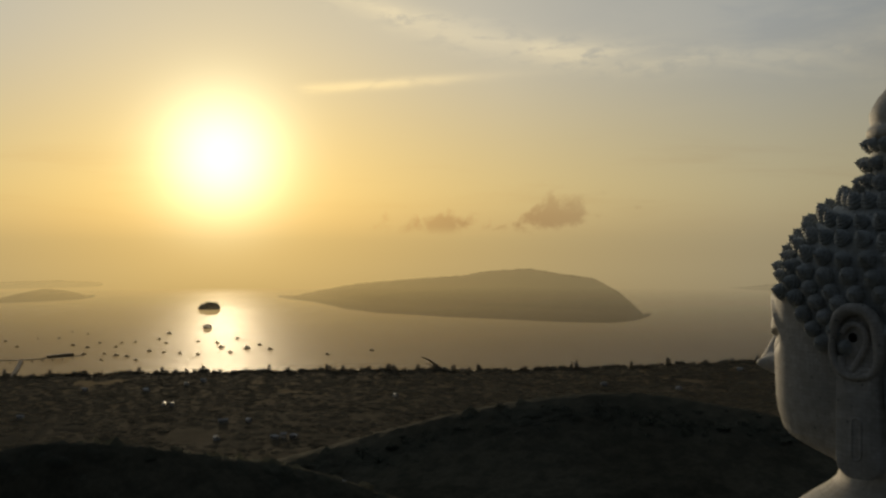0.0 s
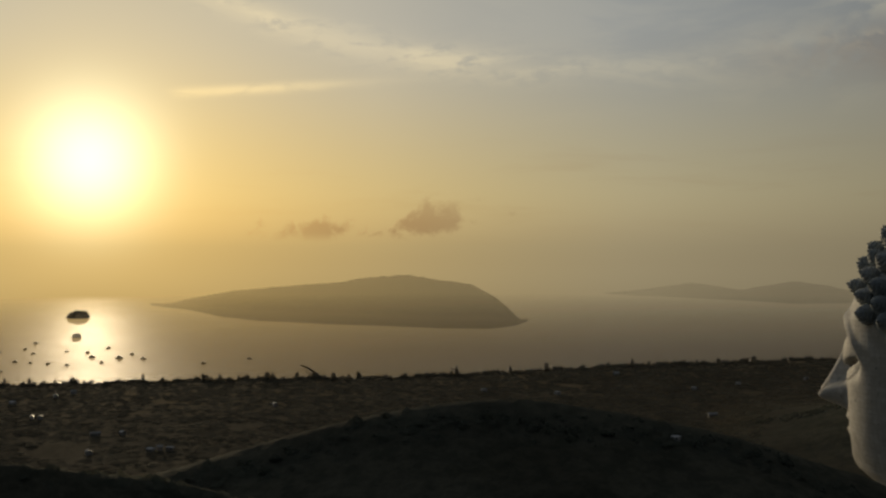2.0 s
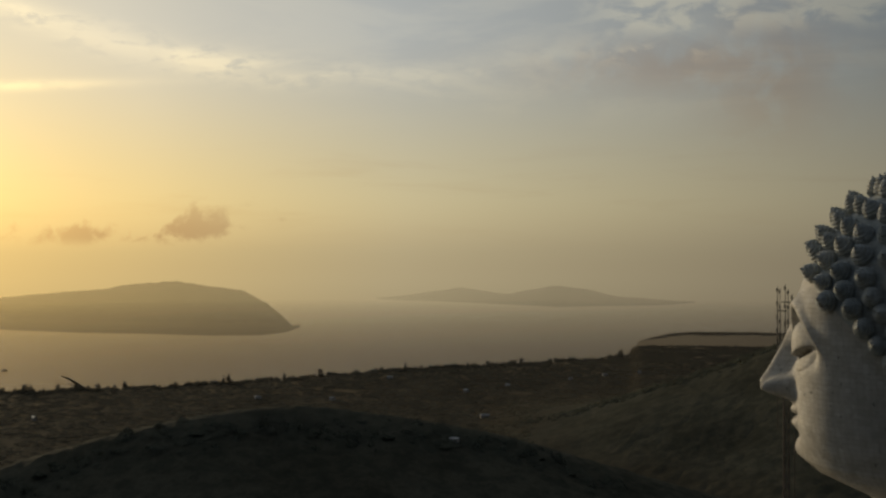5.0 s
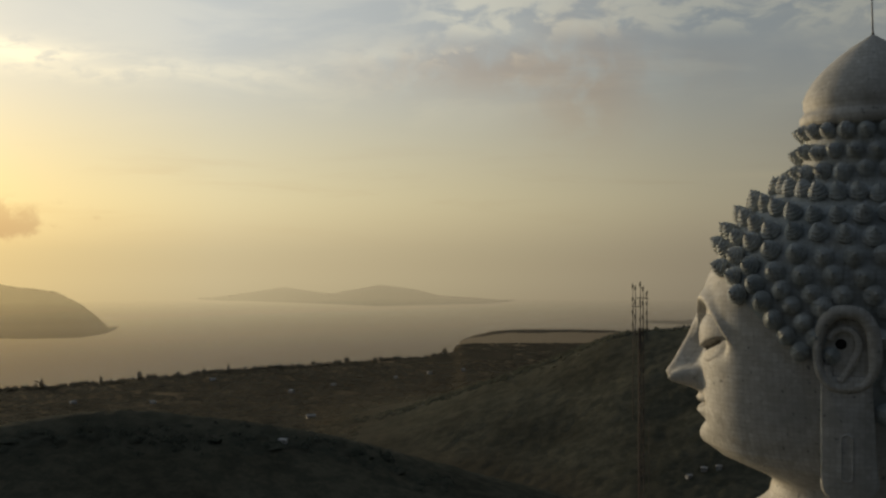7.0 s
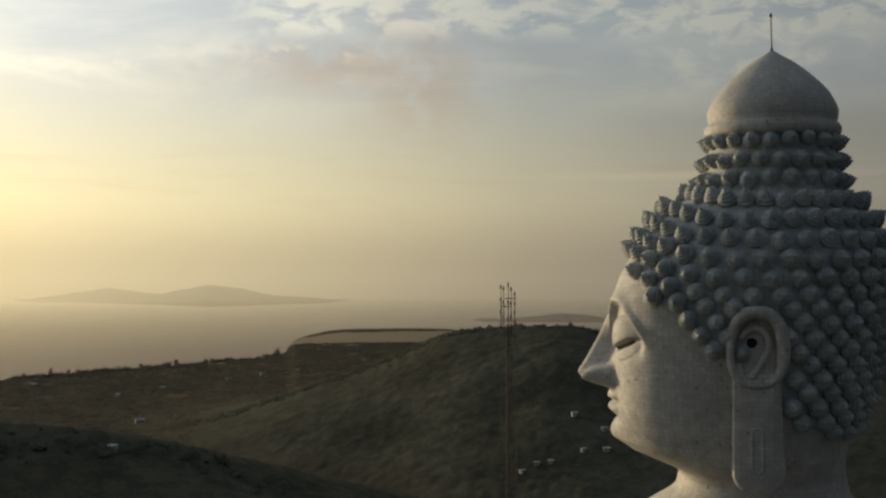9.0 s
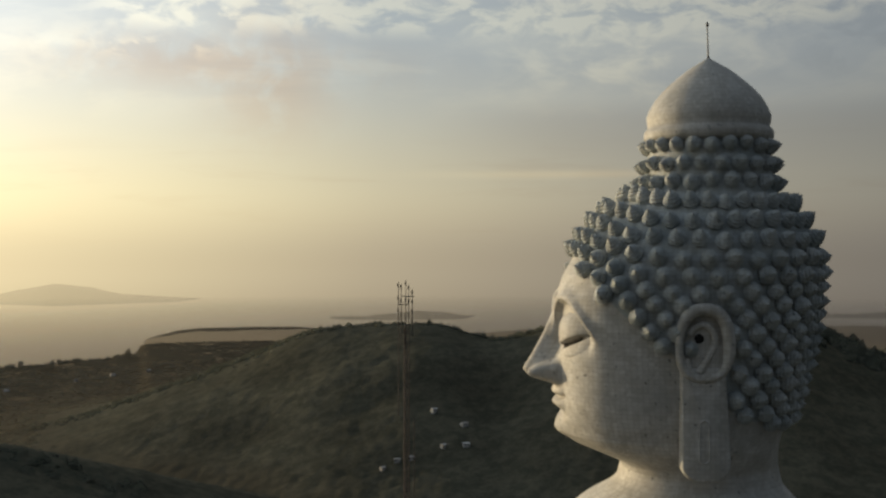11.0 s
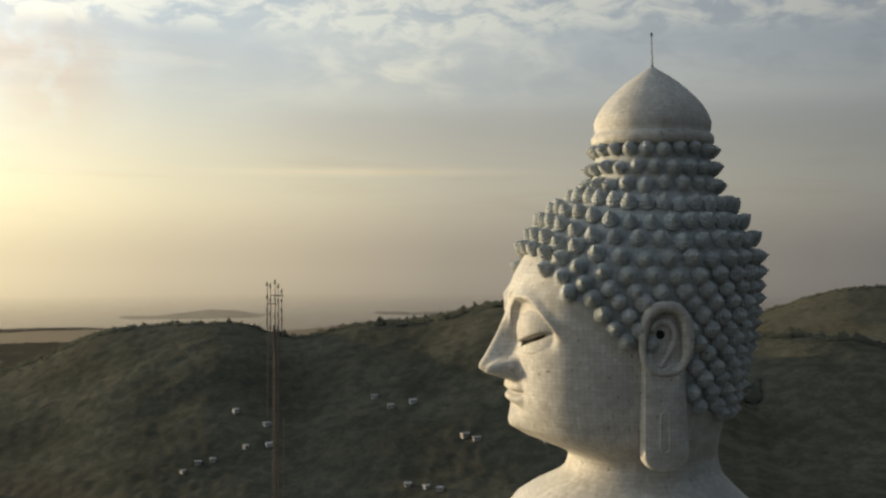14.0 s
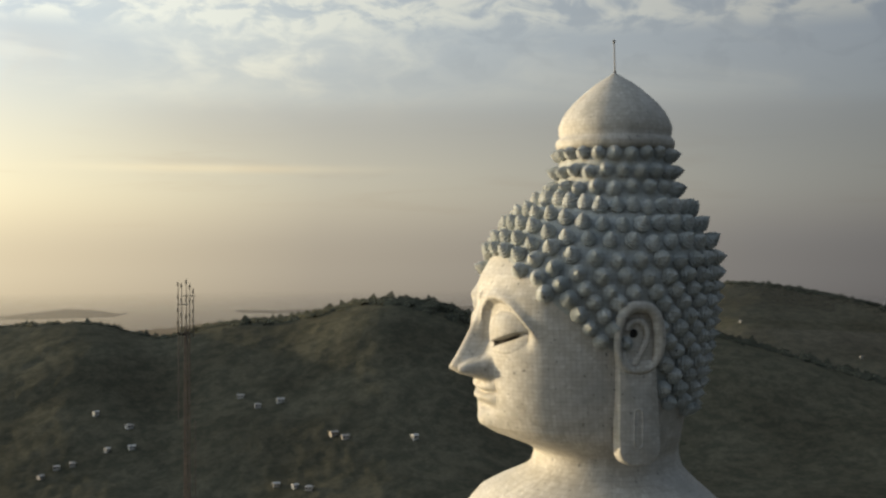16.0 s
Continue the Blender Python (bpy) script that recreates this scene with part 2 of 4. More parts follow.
def plain_material(name, colour, rough, scale=2.0, vary=0.25, haze=False, metal=0.0, distance=0.02, each=False):
    m, N = material(name)
    n = N.noise(scale, 5, 0.6, place(N))
    c = N.mix(N.step(n, 0.3, 0.7), tuple(v * (1 - vary) for v in colour), tuple(min(1, v * (1 + vary)) for v in colour))
    if each:
        r = N.add("ShaderNodeObjectInfo").outputs["Random"]
        c = N.mix(r, c, N.mix(1.0, c, (0.6, 0.55, 0.5), "MULTIPLY"))
    finish(N, surface(N, c, rough, n, 0.3, distance, metal), haze)
    return m


def marble_material(name, colour, stain, streaky):
    """White marble cladding in small tiles, weathered."""
    m, N = material(name)
    pos = N.add("ShaderNodeTexCoord").outputs["Object"]
    sep = N.add("ShaderNodeSeparateXYZ")
    N.put(sep.inputs[0], pos)
    turn = N.math("MULTIPLY", N.math("ARCTAN2", sep.outputs[1], sep.outputs[0]), 4.0)
    brick = N.add("ShaderNodeTexBrick")
    brick.offset = 0.0
    N.put(brick.inputs["Vector"], N.vec(turn, sep.outputs[2]))
    N.put(brick.inputs["Scale"], 1.0), N.put(brick.inputs["Brick Width"], 0.15), N.put(brick.inputs["Row Height"], 0.14)
    N.put(brick.inputs["Mortar Size"], 0.011), N.put(brick.inputs["Mortar Smooth"], 0.8)
    N.put(brick.inputs["Color1"], (1.0, 1.0, 1.0)), N.put(brick.inputs["Color2"], (0.83, 0.82, 0.80)), N.put(brick.inputs["Mortar"], (0.70, 0.68, 0.65))
    blot = N.noise(0.55, 6, 0.66, pos, 0.4)
    patch = N.noise(2.1, 6, 0.7, pos, 0.8)
    runs = N.noise(1.3, 5, 0.65, N.vec(N.math("MULTIPLY", turn, 0.9), N.math("MULTIPLY", sep.outputs[2], 0.22), sep.outputs[0]))
    speck = N.noise(6.0, 2, 0.5, pos)
    c = N.mix(1.0, colour, brick.outputs["Color"], "MULTIPLY")
    c = N.mix(N.math("MULTIPLY", N.step(patch, 0.40, 0.62), 0.8), c, N.mix(1.0, c, (0.76, 0.74, 0.70), "MULTIPLY"))
    c = N.mix(N.math("MULTIPLY", N.step(blot, 0.42, 0.66), 0.7), c, stain)
    c = N.mix(N.math("MULTIPLY", N.step(runs, 0.50, 0.74), streaky), c, stain)
    c = N.mix(N.math("MULTIPLY", N.step(speck, 0.67, 0.73), 0.75), c, tuple(v * 0.35 for v in stain))
    h = N.math("ADD", N.math("MULTIPLY", brick.outputs["Fac"], -0.5), N.math("MULTIPLY", N.noise(4.0, 5, 0.6, pos), 0.8))
    finish(N, surface(N, c, 0.62, h, 0.35, 0.04, spec=0.35), False)
    return m


SEA_WATER = sea_material()
# low: the plain's browner colour, tinted in place of warm haze
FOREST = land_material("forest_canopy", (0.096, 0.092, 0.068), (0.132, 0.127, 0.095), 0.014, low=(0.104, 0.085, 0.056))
# leaves are see-through even close by, so hazy sky lightens the dark crowns
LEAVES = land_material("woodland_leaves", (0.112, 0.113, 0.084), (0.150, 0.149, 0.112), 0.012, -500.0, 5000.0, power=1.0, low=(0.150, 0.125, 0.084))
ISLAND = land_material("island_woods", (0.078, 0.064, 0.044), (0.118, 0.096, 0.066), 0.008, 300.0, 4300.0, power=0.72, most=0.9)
# nearly clear back slopes, so the front's imitated haze shows sea and sky
CLEAR_FAR_SIDE = land_material("island_far_side_clear", (0.060, 0.066, 0.042), (0.10, 0.098, 0.062), 0.008, -60000.0, 65000.0, most=1.0)
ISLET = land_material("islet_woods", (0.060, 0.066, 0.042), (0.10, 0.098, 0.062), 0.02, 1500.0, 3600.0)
MARBLE = marble_material("white_marble", (0.66, 0.64, 0.59), (0.38, 0.365, 0.325), 0.45)
CURLS = marble_material("weathered_marble", (0.57, 0.60, 0.59), (0.28, 0.31, 0.305), 0.45)
PAINTED_DARK = plain_material("painted_dark", (0.012, 0.010, 0.009), 0.9)
EYE = plain_material("dark_eye", (0.03, 0.022, 0.016), 0.5)
STEEL = plain_material("painted_steel", (0.085, 0.065, 0.058), 0.6, 1.0)
IRON = plain_material("dark_iron", (0.06, 0.055, 0.05), 0.5, 3.0)
WHITEWASH = plain_material("house_wall", (0.66, 0.64, 0.60), 0.8, 0.6, 0.15, True, each=True)
ROOF = plain_material("house_roof", (0.52, 0.50, 0.47), 0.38, 0.8, 0.25, True, each=True)
HULL = plain_material("boat_hull", (0.10, 0.085, 0.07), 0.6, 0.6, 0.3, True, each=True)
CABIN = plain_material("boat_cabin", (0.30, 0.27, 0.23), 0.6, 0.6, 0.2, True)
TIMBER = plain_material("pier_concrete", (0.16, 0.14, 0.12), 0.85, 0.5, 0.2, True)


# ---- builders ----
def part(name, bm, mat, parent=None, label=""):
    mesh = bpy.data.meshes.new(name)
    bm.to_mesh(mesh)
    bm.free()
    for one in (mat if isinstance(mat, (list, tuple)) else [mat]):
        mesh.materials.append(one)
    ob = new(name, mesh)
    ob.parent = parent
    if label:
        ob["label"] = label
    return ob


def grid_mesh(name, verts, nu, nv, mat, wrap=False, smooth=True, keep=None):
    """A sheet of nu rows of nv points."""
    i, j = np.meshgrid(np.arange(nu - 1), np.arange(nv if wrap else nv - 1), indexing="ij")
    k = (j + 1) % nv
    if keep is not None:
        use = keep[i, j] | keep[i, k] | keep[i + 1, k] | keep[i + 1, j]
        i, j, k = i[use], j[use], k[use]
    quads = np.stack([i * nv + j, i * nv + k, (i + 1) * nv + k, (i + 1) * nv + j], -1).reshape(-1, 4)
    verts = np.asarray(verts, dtype=np.float32).reshape(-1, 3)
    used = np.unique(quads)
    fresh = np.zeros(len(verts), dtype=np.int64)
    fresh[used] = np.arange(len(used))
    verts, quads = verts[used], fresh[quads]
    mesh = bpy.data.meshes.new(name)
    mesh.vertices.add(len(verts))
    mesh.vertices.foreach_set("co", verts.ravel())
    mesh.loops.add(quads.size)
    mesh.loops.foreach_set("vertex_index", quads.ravel().astype(np.int32))
    mesh.polygons.add(len(quads))
    mesh.polygons.foreach_set("loop_start", np.arange(0, quads.size, 4, dtype=np.int32))
    mesh.materials.append(mat)
    if smooth:
        mesh.polygons.foreach_set("use_smooth", np.ones(len(quads), dtype=bool))
    mesh.update(calc_edges=True)
    mesh.validate()
    return new(name, mesh)


def box(bm, x0, x1, y0, y1, z0, z1, m=None):
    made = bmesh.ops.create_cube(bm, size=1)["verts"]
    for v in made:
        v.co = Vector((x0 + (v.co.x + 0.5) * (x1 - x0), y0 + (v.co.y + 0.5) * (y1 - y0), z0 + (v.co.z + 0.5) * (z1 - z0)))
        if m is not None:
            v.co = m @ v.co
    return made


def rod(bm, a, b, r0, r1=None, sides=8):
    a, b = Vector(a), Vector(b)
    turn = (b - a).to_track_quat("Z", "Y").to_matrix().to_4x4()
    bmesh.ops.create_cone(bm, cap_ends=True, segments=sides, radius1=r0, radius2=r0 if r1 is None else r1, depth=(b - a).length,
                          matrix=Matrix.Translation((a + b) / 2) @ turn)


def fbm(x, y, scale, octaves=4, seed=0.0):
    return np.array([noise.fractal((a / scale, b / scale, seed), 0.9, 2.1, octaves) for a, b in zip(np.ravel(x), np.ravel(y))]).reshape(np.shape(x))


# ---- ground: bearing in degrees, then height angle of each crest as seen from above the hill ----
CRESTS = {
    "main": ([-19.0, -11.7, -7.8, -4.3, -1.3, 0.7, 2.4, 3.8, 7.2, 9.2, 10.9, 11.8, 12.8, 15.5, 17.5, 19.5, 21.3, 23.3, 25.4, 27.1, 28.7, 31.3, 35.3],
        [-10.29, -8.81, -8.02, -6.83, -5.79, -5.07, -4.31, -3.9, -3.75, -3.74, -4.06, -4.62, -4.66, -3.9, -3.87, -3.72, -3.19, -2.78, -2.93, -3.21, -4.06, -5.15, -7.33],
        [-19.0, 0.7, 15.5, 23.4, 35.3], [1000, 905, 835, 800, 770], 170),
    "near_east": ([28.3, 31.9, 34.0, 36.9, 39.5, 40.8, 43.8, 46.1, 49.1, 62.1],
        [-6.34, -5.2, -4.46, -4.21, -4.31, -4.56, -5.45, -6.04, -6.68, -8.81],
        [28.3, 62.1], [900, 800], 190),
    "far_east": ([28.3, 31.3, 32.7, 34.0, 36.9, 39.2, 41.1, 42.2, 43.6, 44.8, 46.6, 49.1, 54.1, 72.1],
        [-5.45, -4.86, -4.31, -3.79, -2.92, -2.09, -1.86, -1.83, -1.89, -2.18, -2.43, -3.07, -4.06, -4.86],
        [28.3, 72.1], [1600, 1500], 260),
    "middle": ([-42.2, -34.6, -30.3, -26.2, -22.7, -20.6, -17.5, -13.9, -11.7, -9.9, -5.2],
        [-11.78, -9.74, -8.63, -7.87, -7.55, -7.58, -7.97, -8.56, -8.96, -9.4, -10.79],
        [-42.2, -5.2], [540, 560], 110),
    "low": ([-66.1, -58.1, -53.6, -51.5, -49.4, -45.2, -41.6, -38.6, -36.3, -32.4],
        [-11.78, -10.59, -10.16, -9.85, -9.7, -10.2, -10.85, -11.34, -11.88, -13.26],
        [-66.1, -32.4], [340, 340], 70),
}
COAST = ([-180, -71.1, -53.1, -46.2, -37.3, -28.5, -22.8, -17.0, -11.1, -6.2, -4.9, -4.5, -2.3, 2.7, 7.6, 11.6, 17.5, 32.3, 62.1, 100, 180],
         [2357, 1486, 1399, 1397, 1378, 1383, 1437, 1537, 1619, 1721, 1783, 2091, 2244, 2285, 2203, 2111, 2439, 2511, 2511, 2460, 2357])


def coast(az):
    """Distance of the shoreline from the hub by bearing."""
    return np.interp(az, *COAST) + 9 * np.sin(az * 2.1) + 6 * np.sin(az * 6.3 + 1)


def land(x, y):
    """Heights of the ground over the plan, for arrays."""
    dx, dy = x - HUB[0], y - HUB[1]
    az, d = np.degrees(np.arctan2(dx, dy)), np.hypot(dx, dy)
    shore = coast(az)
    inland = shore - d
    base = np.where(inland > 0, SEA - 0.4 + 3.0 * (1 - np.exp(-inland / 40)) + 7.0 * np.clip(inland / 900, 0, 1), SEA - 0.4 + inland * 0.05)
    base = np.maximum(base, SEA - 25)
    rough = fbm(x, y, 140.0, 5) * 0.5
    sway = fbm(x, y, 330.0, 3, 8.0)
    gully = np.abs(fbm(x, y, 120.0, 4, 3.0))
    z = base.copy()
    for name, (az_e, el, az_d, dist, wide) in CRESTS.items():
        dc = np.interp(az, az_d, dist) + 45 * sway
        lift = sum(np.interp(az + k, az_e, el) for k in (-1.0, -0.5, 0.0, 0.5, 1.0)) / 5
        top = 36.9 + dc * np.tan(np.radians(lift))
        inside = np.clip((az - az_e[0] + 8) / 8, 0, 1) * np.clip((az_e[-1] + 12 - az) / 12, 0, 1)
        up = np.maximum(top - base, 0) * inside
        w = np.where(d < dc, wide * 1.15, wide)
        bump = up * np.exp(-np.abs((d - dc) / w) ** 1.7) * (1 + (0.10 * rough - 0.06 * gully) * np.clip(np.abs(d - dc) / 110, 0, 1))
        z = np.maximum(z, base + bump)
    # low cape beyond the bay
    cape = np.exp(-((az - 0.4) / 4.2) ** 4) * np.exp(-((d - 2150) / 70) ** 2) * 9.5
    z = z + np.where(inland > 0, cape, 0)
    # the summit under the statue
    r = np.hypot(x, y)
    hill = np.where(r < 62, 0.0, -(r - 62) * 0.44 - 4 * (1 - np.exp(-(r - 62) / 15)))
    z = np.where(r < 62, 0.0, np.maximum(z, hill + 5 * rough * np.clip((r - 62) / 80, 0, 1)))
    return z


def canopy(x, y, d):
    """Crowns of an unbroken forest as small domes over the ground."""
    out = np.zeros_like(x)
    for cell, high, shift in ((5.6, 2.0, 0.0), (3.6, 1.5, 3.7)):
        u, v = x / cell + shift, y / cell + shift * 1.3
        best = np.zeros_like(x)
        for i in (-1, 0, 1):
            for j in (-1, 0, 1):
                cu, cv = np.floor(u) + i, np.floor(v) + j
                h1 = np.modf(np.abs(np.sin(cu * 127.1 + cv * 311.7) * 43758.5453))[0]
                h2 = np.modf(np.abs(np.sin(cu * 269.5 + cv * 183.3) * 43758.5453))[0]
                q = (u - cu - h1) ** 2 + (v - cv - h2) ** 2
                best = np.maximum(best, np.sqrt(np.clip(1 - q * 1.9, 0, 1)) * (0.45 + 0.75 * np.modf(h1 * 7.13 + h2 * 3.1)[0]))
        out = np.maximum(out, best * high)
    return out


rows_d = np.concatenate([np.linspace(0.5, 160, 14), np.geomspace(166, 2500, 470)])
cols_a = np.radians(np.concatenate([np.arange(-180, -60, 4.0), np.arange(-58, 54, 0.17), np.arange(56, 180, 4.0)]))
DD, AA = np.meshgrid(rows_d, cols_a, indexing="ij")
GX, GY = HUB[0] + DD * np.sin(AA), HUB[1] + DD * np.cos(AA)
GZ = land(GX, GY)
dry = np.clip((GZ - SEA - 0.8) / 1.5, 0, 1) * np.clip((np.hypot(GX, GY) - 75) / 30, 0, 1)
GZ = GZ + 0.5 * canopy(GX, GY, DD) * dry
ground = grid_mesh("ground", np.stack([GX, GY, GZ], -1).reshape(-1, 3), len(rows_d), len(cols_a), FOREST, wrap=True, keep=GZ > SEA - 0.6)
tagged(ground, "dark green forested hills and coastal plain in haze", "ground", kind="structure")

sea_a = np.radians(np.concatenate([np.arange(-180, -60, 2.0), np.arange(-60, 40, 0.5), np.arange(40, 180, 2.0)]))
sea_u = np.linspace(0, 1, 60) ** 1.4
SU, SA = np.meshgrid(sea_u, sea_a, indexing="ij")
edge = coast(np.degrees(SA)) - 4
SD = edge + (4950 - edge) * SU
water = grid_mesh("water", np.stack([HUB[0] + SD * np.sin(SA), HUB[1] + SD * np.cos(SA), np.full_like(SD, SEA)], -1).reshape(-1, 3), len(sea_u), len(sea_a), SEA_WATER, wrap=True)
tagged(water, "calm grey sea water with the low sun's glitter", "sea", kind="structure")


# ---- woods ----
def woods(name, spots, size, label, tall=1.0, fine=False, seed=1, leaf=None, crisp=0.16):
    """Many uneven crowns in one mesh."""
    rng = np.random.default_rng(seed)
    bm = bmesh.new()
    bmesh.ops.create_icosphere(bm, subdivisions=1, radius=1)
    bv = np.array([v.co[:] for v in bm.verts])
    bf = np.array([[v.index for v in f.verts] for f in bm.faces if fine or max(v.co.z for v in f.verts) > -0.1])
    bm.free()
    n = len(spots)
    far = np.hypot(np.asarray(spots)[:, 0] - HUB[0], np.asarray(spots)[:, 1] - HUB[1])
    s = size * rng.uniform(0.55, 1.45, n) ** 1.2 * np.clip(far / 850, 0.5, 1.0)
    jag = 1 + (0.30 if fine else 0.18) * rng.standard_normal((n, len(bv), 1))
    v = bv[None] * np.clip(jag, 0.45, 1.7) * s[:, None, None]
    v[:, :, 2] *= (tall * rng.uniform(0.6, 1.25, n))[:, None]
    v += np.asarray(spots)[:, None, :]
    v[:, :, 2] += (s * 0.25 * tall)[:, None]
    f = bf[None] + (np.arange(n) * len(bv))[:, None, None]
    mesh = bpy.data.meshes.new(name)
    mesh.from_pydata(v.reshape(-1, 3).tolist(), [], f.reshape(-1, 3).tolist())
    mesh.materials.append(leaf or LEAVES)
    mesh.polygons.foreach_set("use_smooth", np.ones(len(mesh.polygons), dtype=bool))
    # foliage takes the soft, even shading of the slope it grows on
    at = np.asarray(spots)
    slope_x = (land(at[:, 0] + 6, at[:, 1]) - land(at[:, 0] - 6, at[:, 1])) / 12
    slope_y = (land(at[:, 0], at[:, 1] + 6) - land(at[:, 0], at[:, 1] - 6)) / 12
    up = np.stack([-slope_x, -slope_y, np.ones(n)], -1)
    up /= np.linalg.norm(up, axis=1)[:, None]
    own = bv / np.linalg.norm(bv, axis=1)[:, None]
    bent = up[:, None, :] * (1 - crisp) + own[None] * crisp
    bent /= np.linalg.norm(bent, axis=2)[:, :, None]
    mesh.normals_split_custom_set_from_vertices(bent.reshape(-1, 3).tolist())
    ob = new(name, mesh)
    return tagged(ob, label, "trees", kind="stuff")


def along_crest(name, n, seed, spread):
    az_e, el, az_d, dist, wide = CRESTS[name]
    rng = np.random.default_rng(seed)
    a = rng.uniform(az_e[0], az_e[-1], n)
    d = np.interp(a, az_d, dist) + rng.normal(0, spread, n)
    a = np.radians(a)
    x, y = HUB[0] + d * np.sin(a), HUB[1] + d * np.cos(a)
    return np.stack([x, y, land(x, y)], -1)


crest = np.concatenate([along_crest("main", 2000, 5, 9), along_crest("near_east", 700, 6, 9), along_crest("middle", 600, 7, 8), along_crest("low", 450, 8, 6)])
woods("ridge_woods", crest - np.array([0, 0, 1.6]), 4.2, "ragged tree crowns along the ridges", 0.9, fine=True, seed=5)
woods("far_ridge_woods", np.concatenate([along_crest("far_east", 1300, 9, 14)]), 3.4, "hazy forest on the far eastern ridge", 0.7, seed=6)
rng = np.random.default_rng(3)
low_a, low_d = np.radians(rng.uniform(-57, 10, 60000)), 620.0 + 1300.0 * rng.uniform(0, 1, 60000) ** 0.75
lx, ly = HUB[0] + low_d * np.sin(low_a), HUB[1] + low_d * np.cos(low_a)
lz = land(lx, ly)
grove = (lz < -104) & (lz > SEA + 1.2) & (fbm(lx, ly, 110.0, 4, 21.0) > -0.6)
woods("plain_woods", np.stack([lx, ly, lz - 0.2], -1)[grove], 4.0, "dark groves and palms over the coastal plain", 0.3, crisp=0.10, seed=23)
rng = np.random.default_rng(10)
coast_a = rng.uniform(-57, -4.8, 1500)
coast_d = coast(coast_a) - 6 - np.abs(rng.normal(0, 16, 1500))
cx, cy = HUB[0] + coast_d * np.sin(np.radians(coast_a)), HUB[1] + coast_d * np.cos(np.radians(coast_a))
woods("shore_woods", np.stack([cx, cy, land(cx, cy)], -1), 2.3, "line of dark trees along the shore", 1.15, fine=True, seed=11)

tall_a = rng.uniform(-57, -4.8, 70)
tall_d = coast(tall_a) - 10 - np.abs(rng.normal(0, 10, 70))
tx, ty = HUB[0] + tall_d * np.sin(np.radians(tall_a)), HUB[1] + tall_d * np.cos(np.radians(tall_a))
woods("tall_shore_trees", np.stack([tx, ty, land(tx, ty) + 1.5], -1), 2.2, "single taller trees standing out along the shore", 2.4, fine=True, seed=14)


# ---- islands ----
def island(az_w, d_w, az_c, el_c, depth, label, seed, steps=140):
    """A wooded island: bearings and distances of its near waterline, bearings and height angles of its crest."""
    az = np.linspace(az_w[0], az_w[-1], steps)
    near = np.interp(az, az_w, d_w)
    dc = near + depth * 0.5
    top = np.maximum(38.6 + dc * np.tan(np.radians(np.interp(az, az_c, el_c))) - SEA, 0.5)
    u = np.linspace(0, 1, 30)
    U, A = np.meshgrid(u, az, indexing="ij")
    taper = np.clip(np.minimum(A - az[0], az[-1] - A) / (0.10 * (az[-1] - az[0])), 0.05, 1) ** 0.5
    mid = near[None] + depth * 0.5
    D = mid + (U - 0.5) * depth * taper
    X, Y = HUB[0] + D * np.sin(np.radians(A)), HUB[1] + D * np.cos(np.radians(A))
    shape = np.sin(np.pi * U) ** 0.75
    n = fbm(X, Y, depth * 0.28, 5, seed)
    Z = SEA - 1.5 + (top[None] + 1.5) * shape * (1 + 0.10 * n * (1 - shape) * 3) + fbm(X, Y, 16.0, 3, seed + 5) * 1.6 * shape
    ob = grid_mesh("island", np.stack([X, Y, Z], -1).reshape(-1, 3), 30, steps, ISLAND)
    # the half behind the crest is left nearly clear for that haze
    ob.data.materials.append(CLEAR_FAR_SIDE)
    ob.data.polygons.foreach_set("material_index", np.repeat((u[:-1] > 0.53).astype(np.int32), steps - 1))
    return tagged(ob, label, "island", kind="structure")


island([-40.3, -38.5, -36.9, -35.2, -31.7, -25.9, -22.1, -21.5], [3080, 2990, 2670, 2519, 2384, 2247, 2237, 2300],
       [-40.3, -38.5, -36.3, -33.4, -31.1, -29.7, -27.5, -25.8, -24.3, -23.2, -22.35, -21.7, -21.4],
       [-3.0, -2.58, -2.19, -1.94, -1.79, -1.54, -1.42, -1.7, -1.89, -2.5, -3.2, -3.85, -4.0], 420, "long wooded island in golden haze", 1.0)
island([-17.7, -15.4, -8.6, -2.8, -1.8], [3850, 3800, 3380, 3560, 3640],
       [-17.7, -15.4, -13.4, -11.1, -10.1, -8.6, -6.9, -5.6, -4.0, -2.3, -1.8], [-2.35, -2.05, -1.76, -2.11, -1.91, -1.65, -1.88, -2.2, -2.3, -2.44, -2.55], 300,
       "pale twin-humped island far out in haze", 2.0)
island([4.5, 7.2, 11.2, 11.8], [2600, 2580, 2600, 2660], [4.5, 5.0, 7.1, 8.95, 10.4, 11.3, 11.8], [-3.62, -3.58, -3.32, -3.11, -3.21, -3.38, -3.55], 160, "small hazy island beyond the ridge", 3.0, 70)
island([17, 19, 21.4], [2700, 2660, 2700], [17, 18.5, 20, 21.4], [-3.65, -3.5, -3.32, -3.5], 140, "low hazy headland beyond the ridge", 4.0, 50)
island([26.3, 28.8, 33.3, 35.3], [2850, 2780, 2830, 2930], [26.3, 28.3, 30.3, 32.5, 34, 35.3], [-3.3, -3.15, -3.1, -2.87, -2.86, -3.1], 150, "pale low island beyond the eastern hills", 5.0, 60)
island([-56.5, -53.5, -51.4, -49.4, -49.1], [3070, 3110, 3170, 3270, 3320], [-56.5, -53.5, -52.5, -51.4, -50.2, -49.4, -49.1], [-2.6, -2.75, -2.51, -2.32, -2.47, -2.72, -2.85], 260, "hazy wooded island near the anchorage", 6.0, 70)
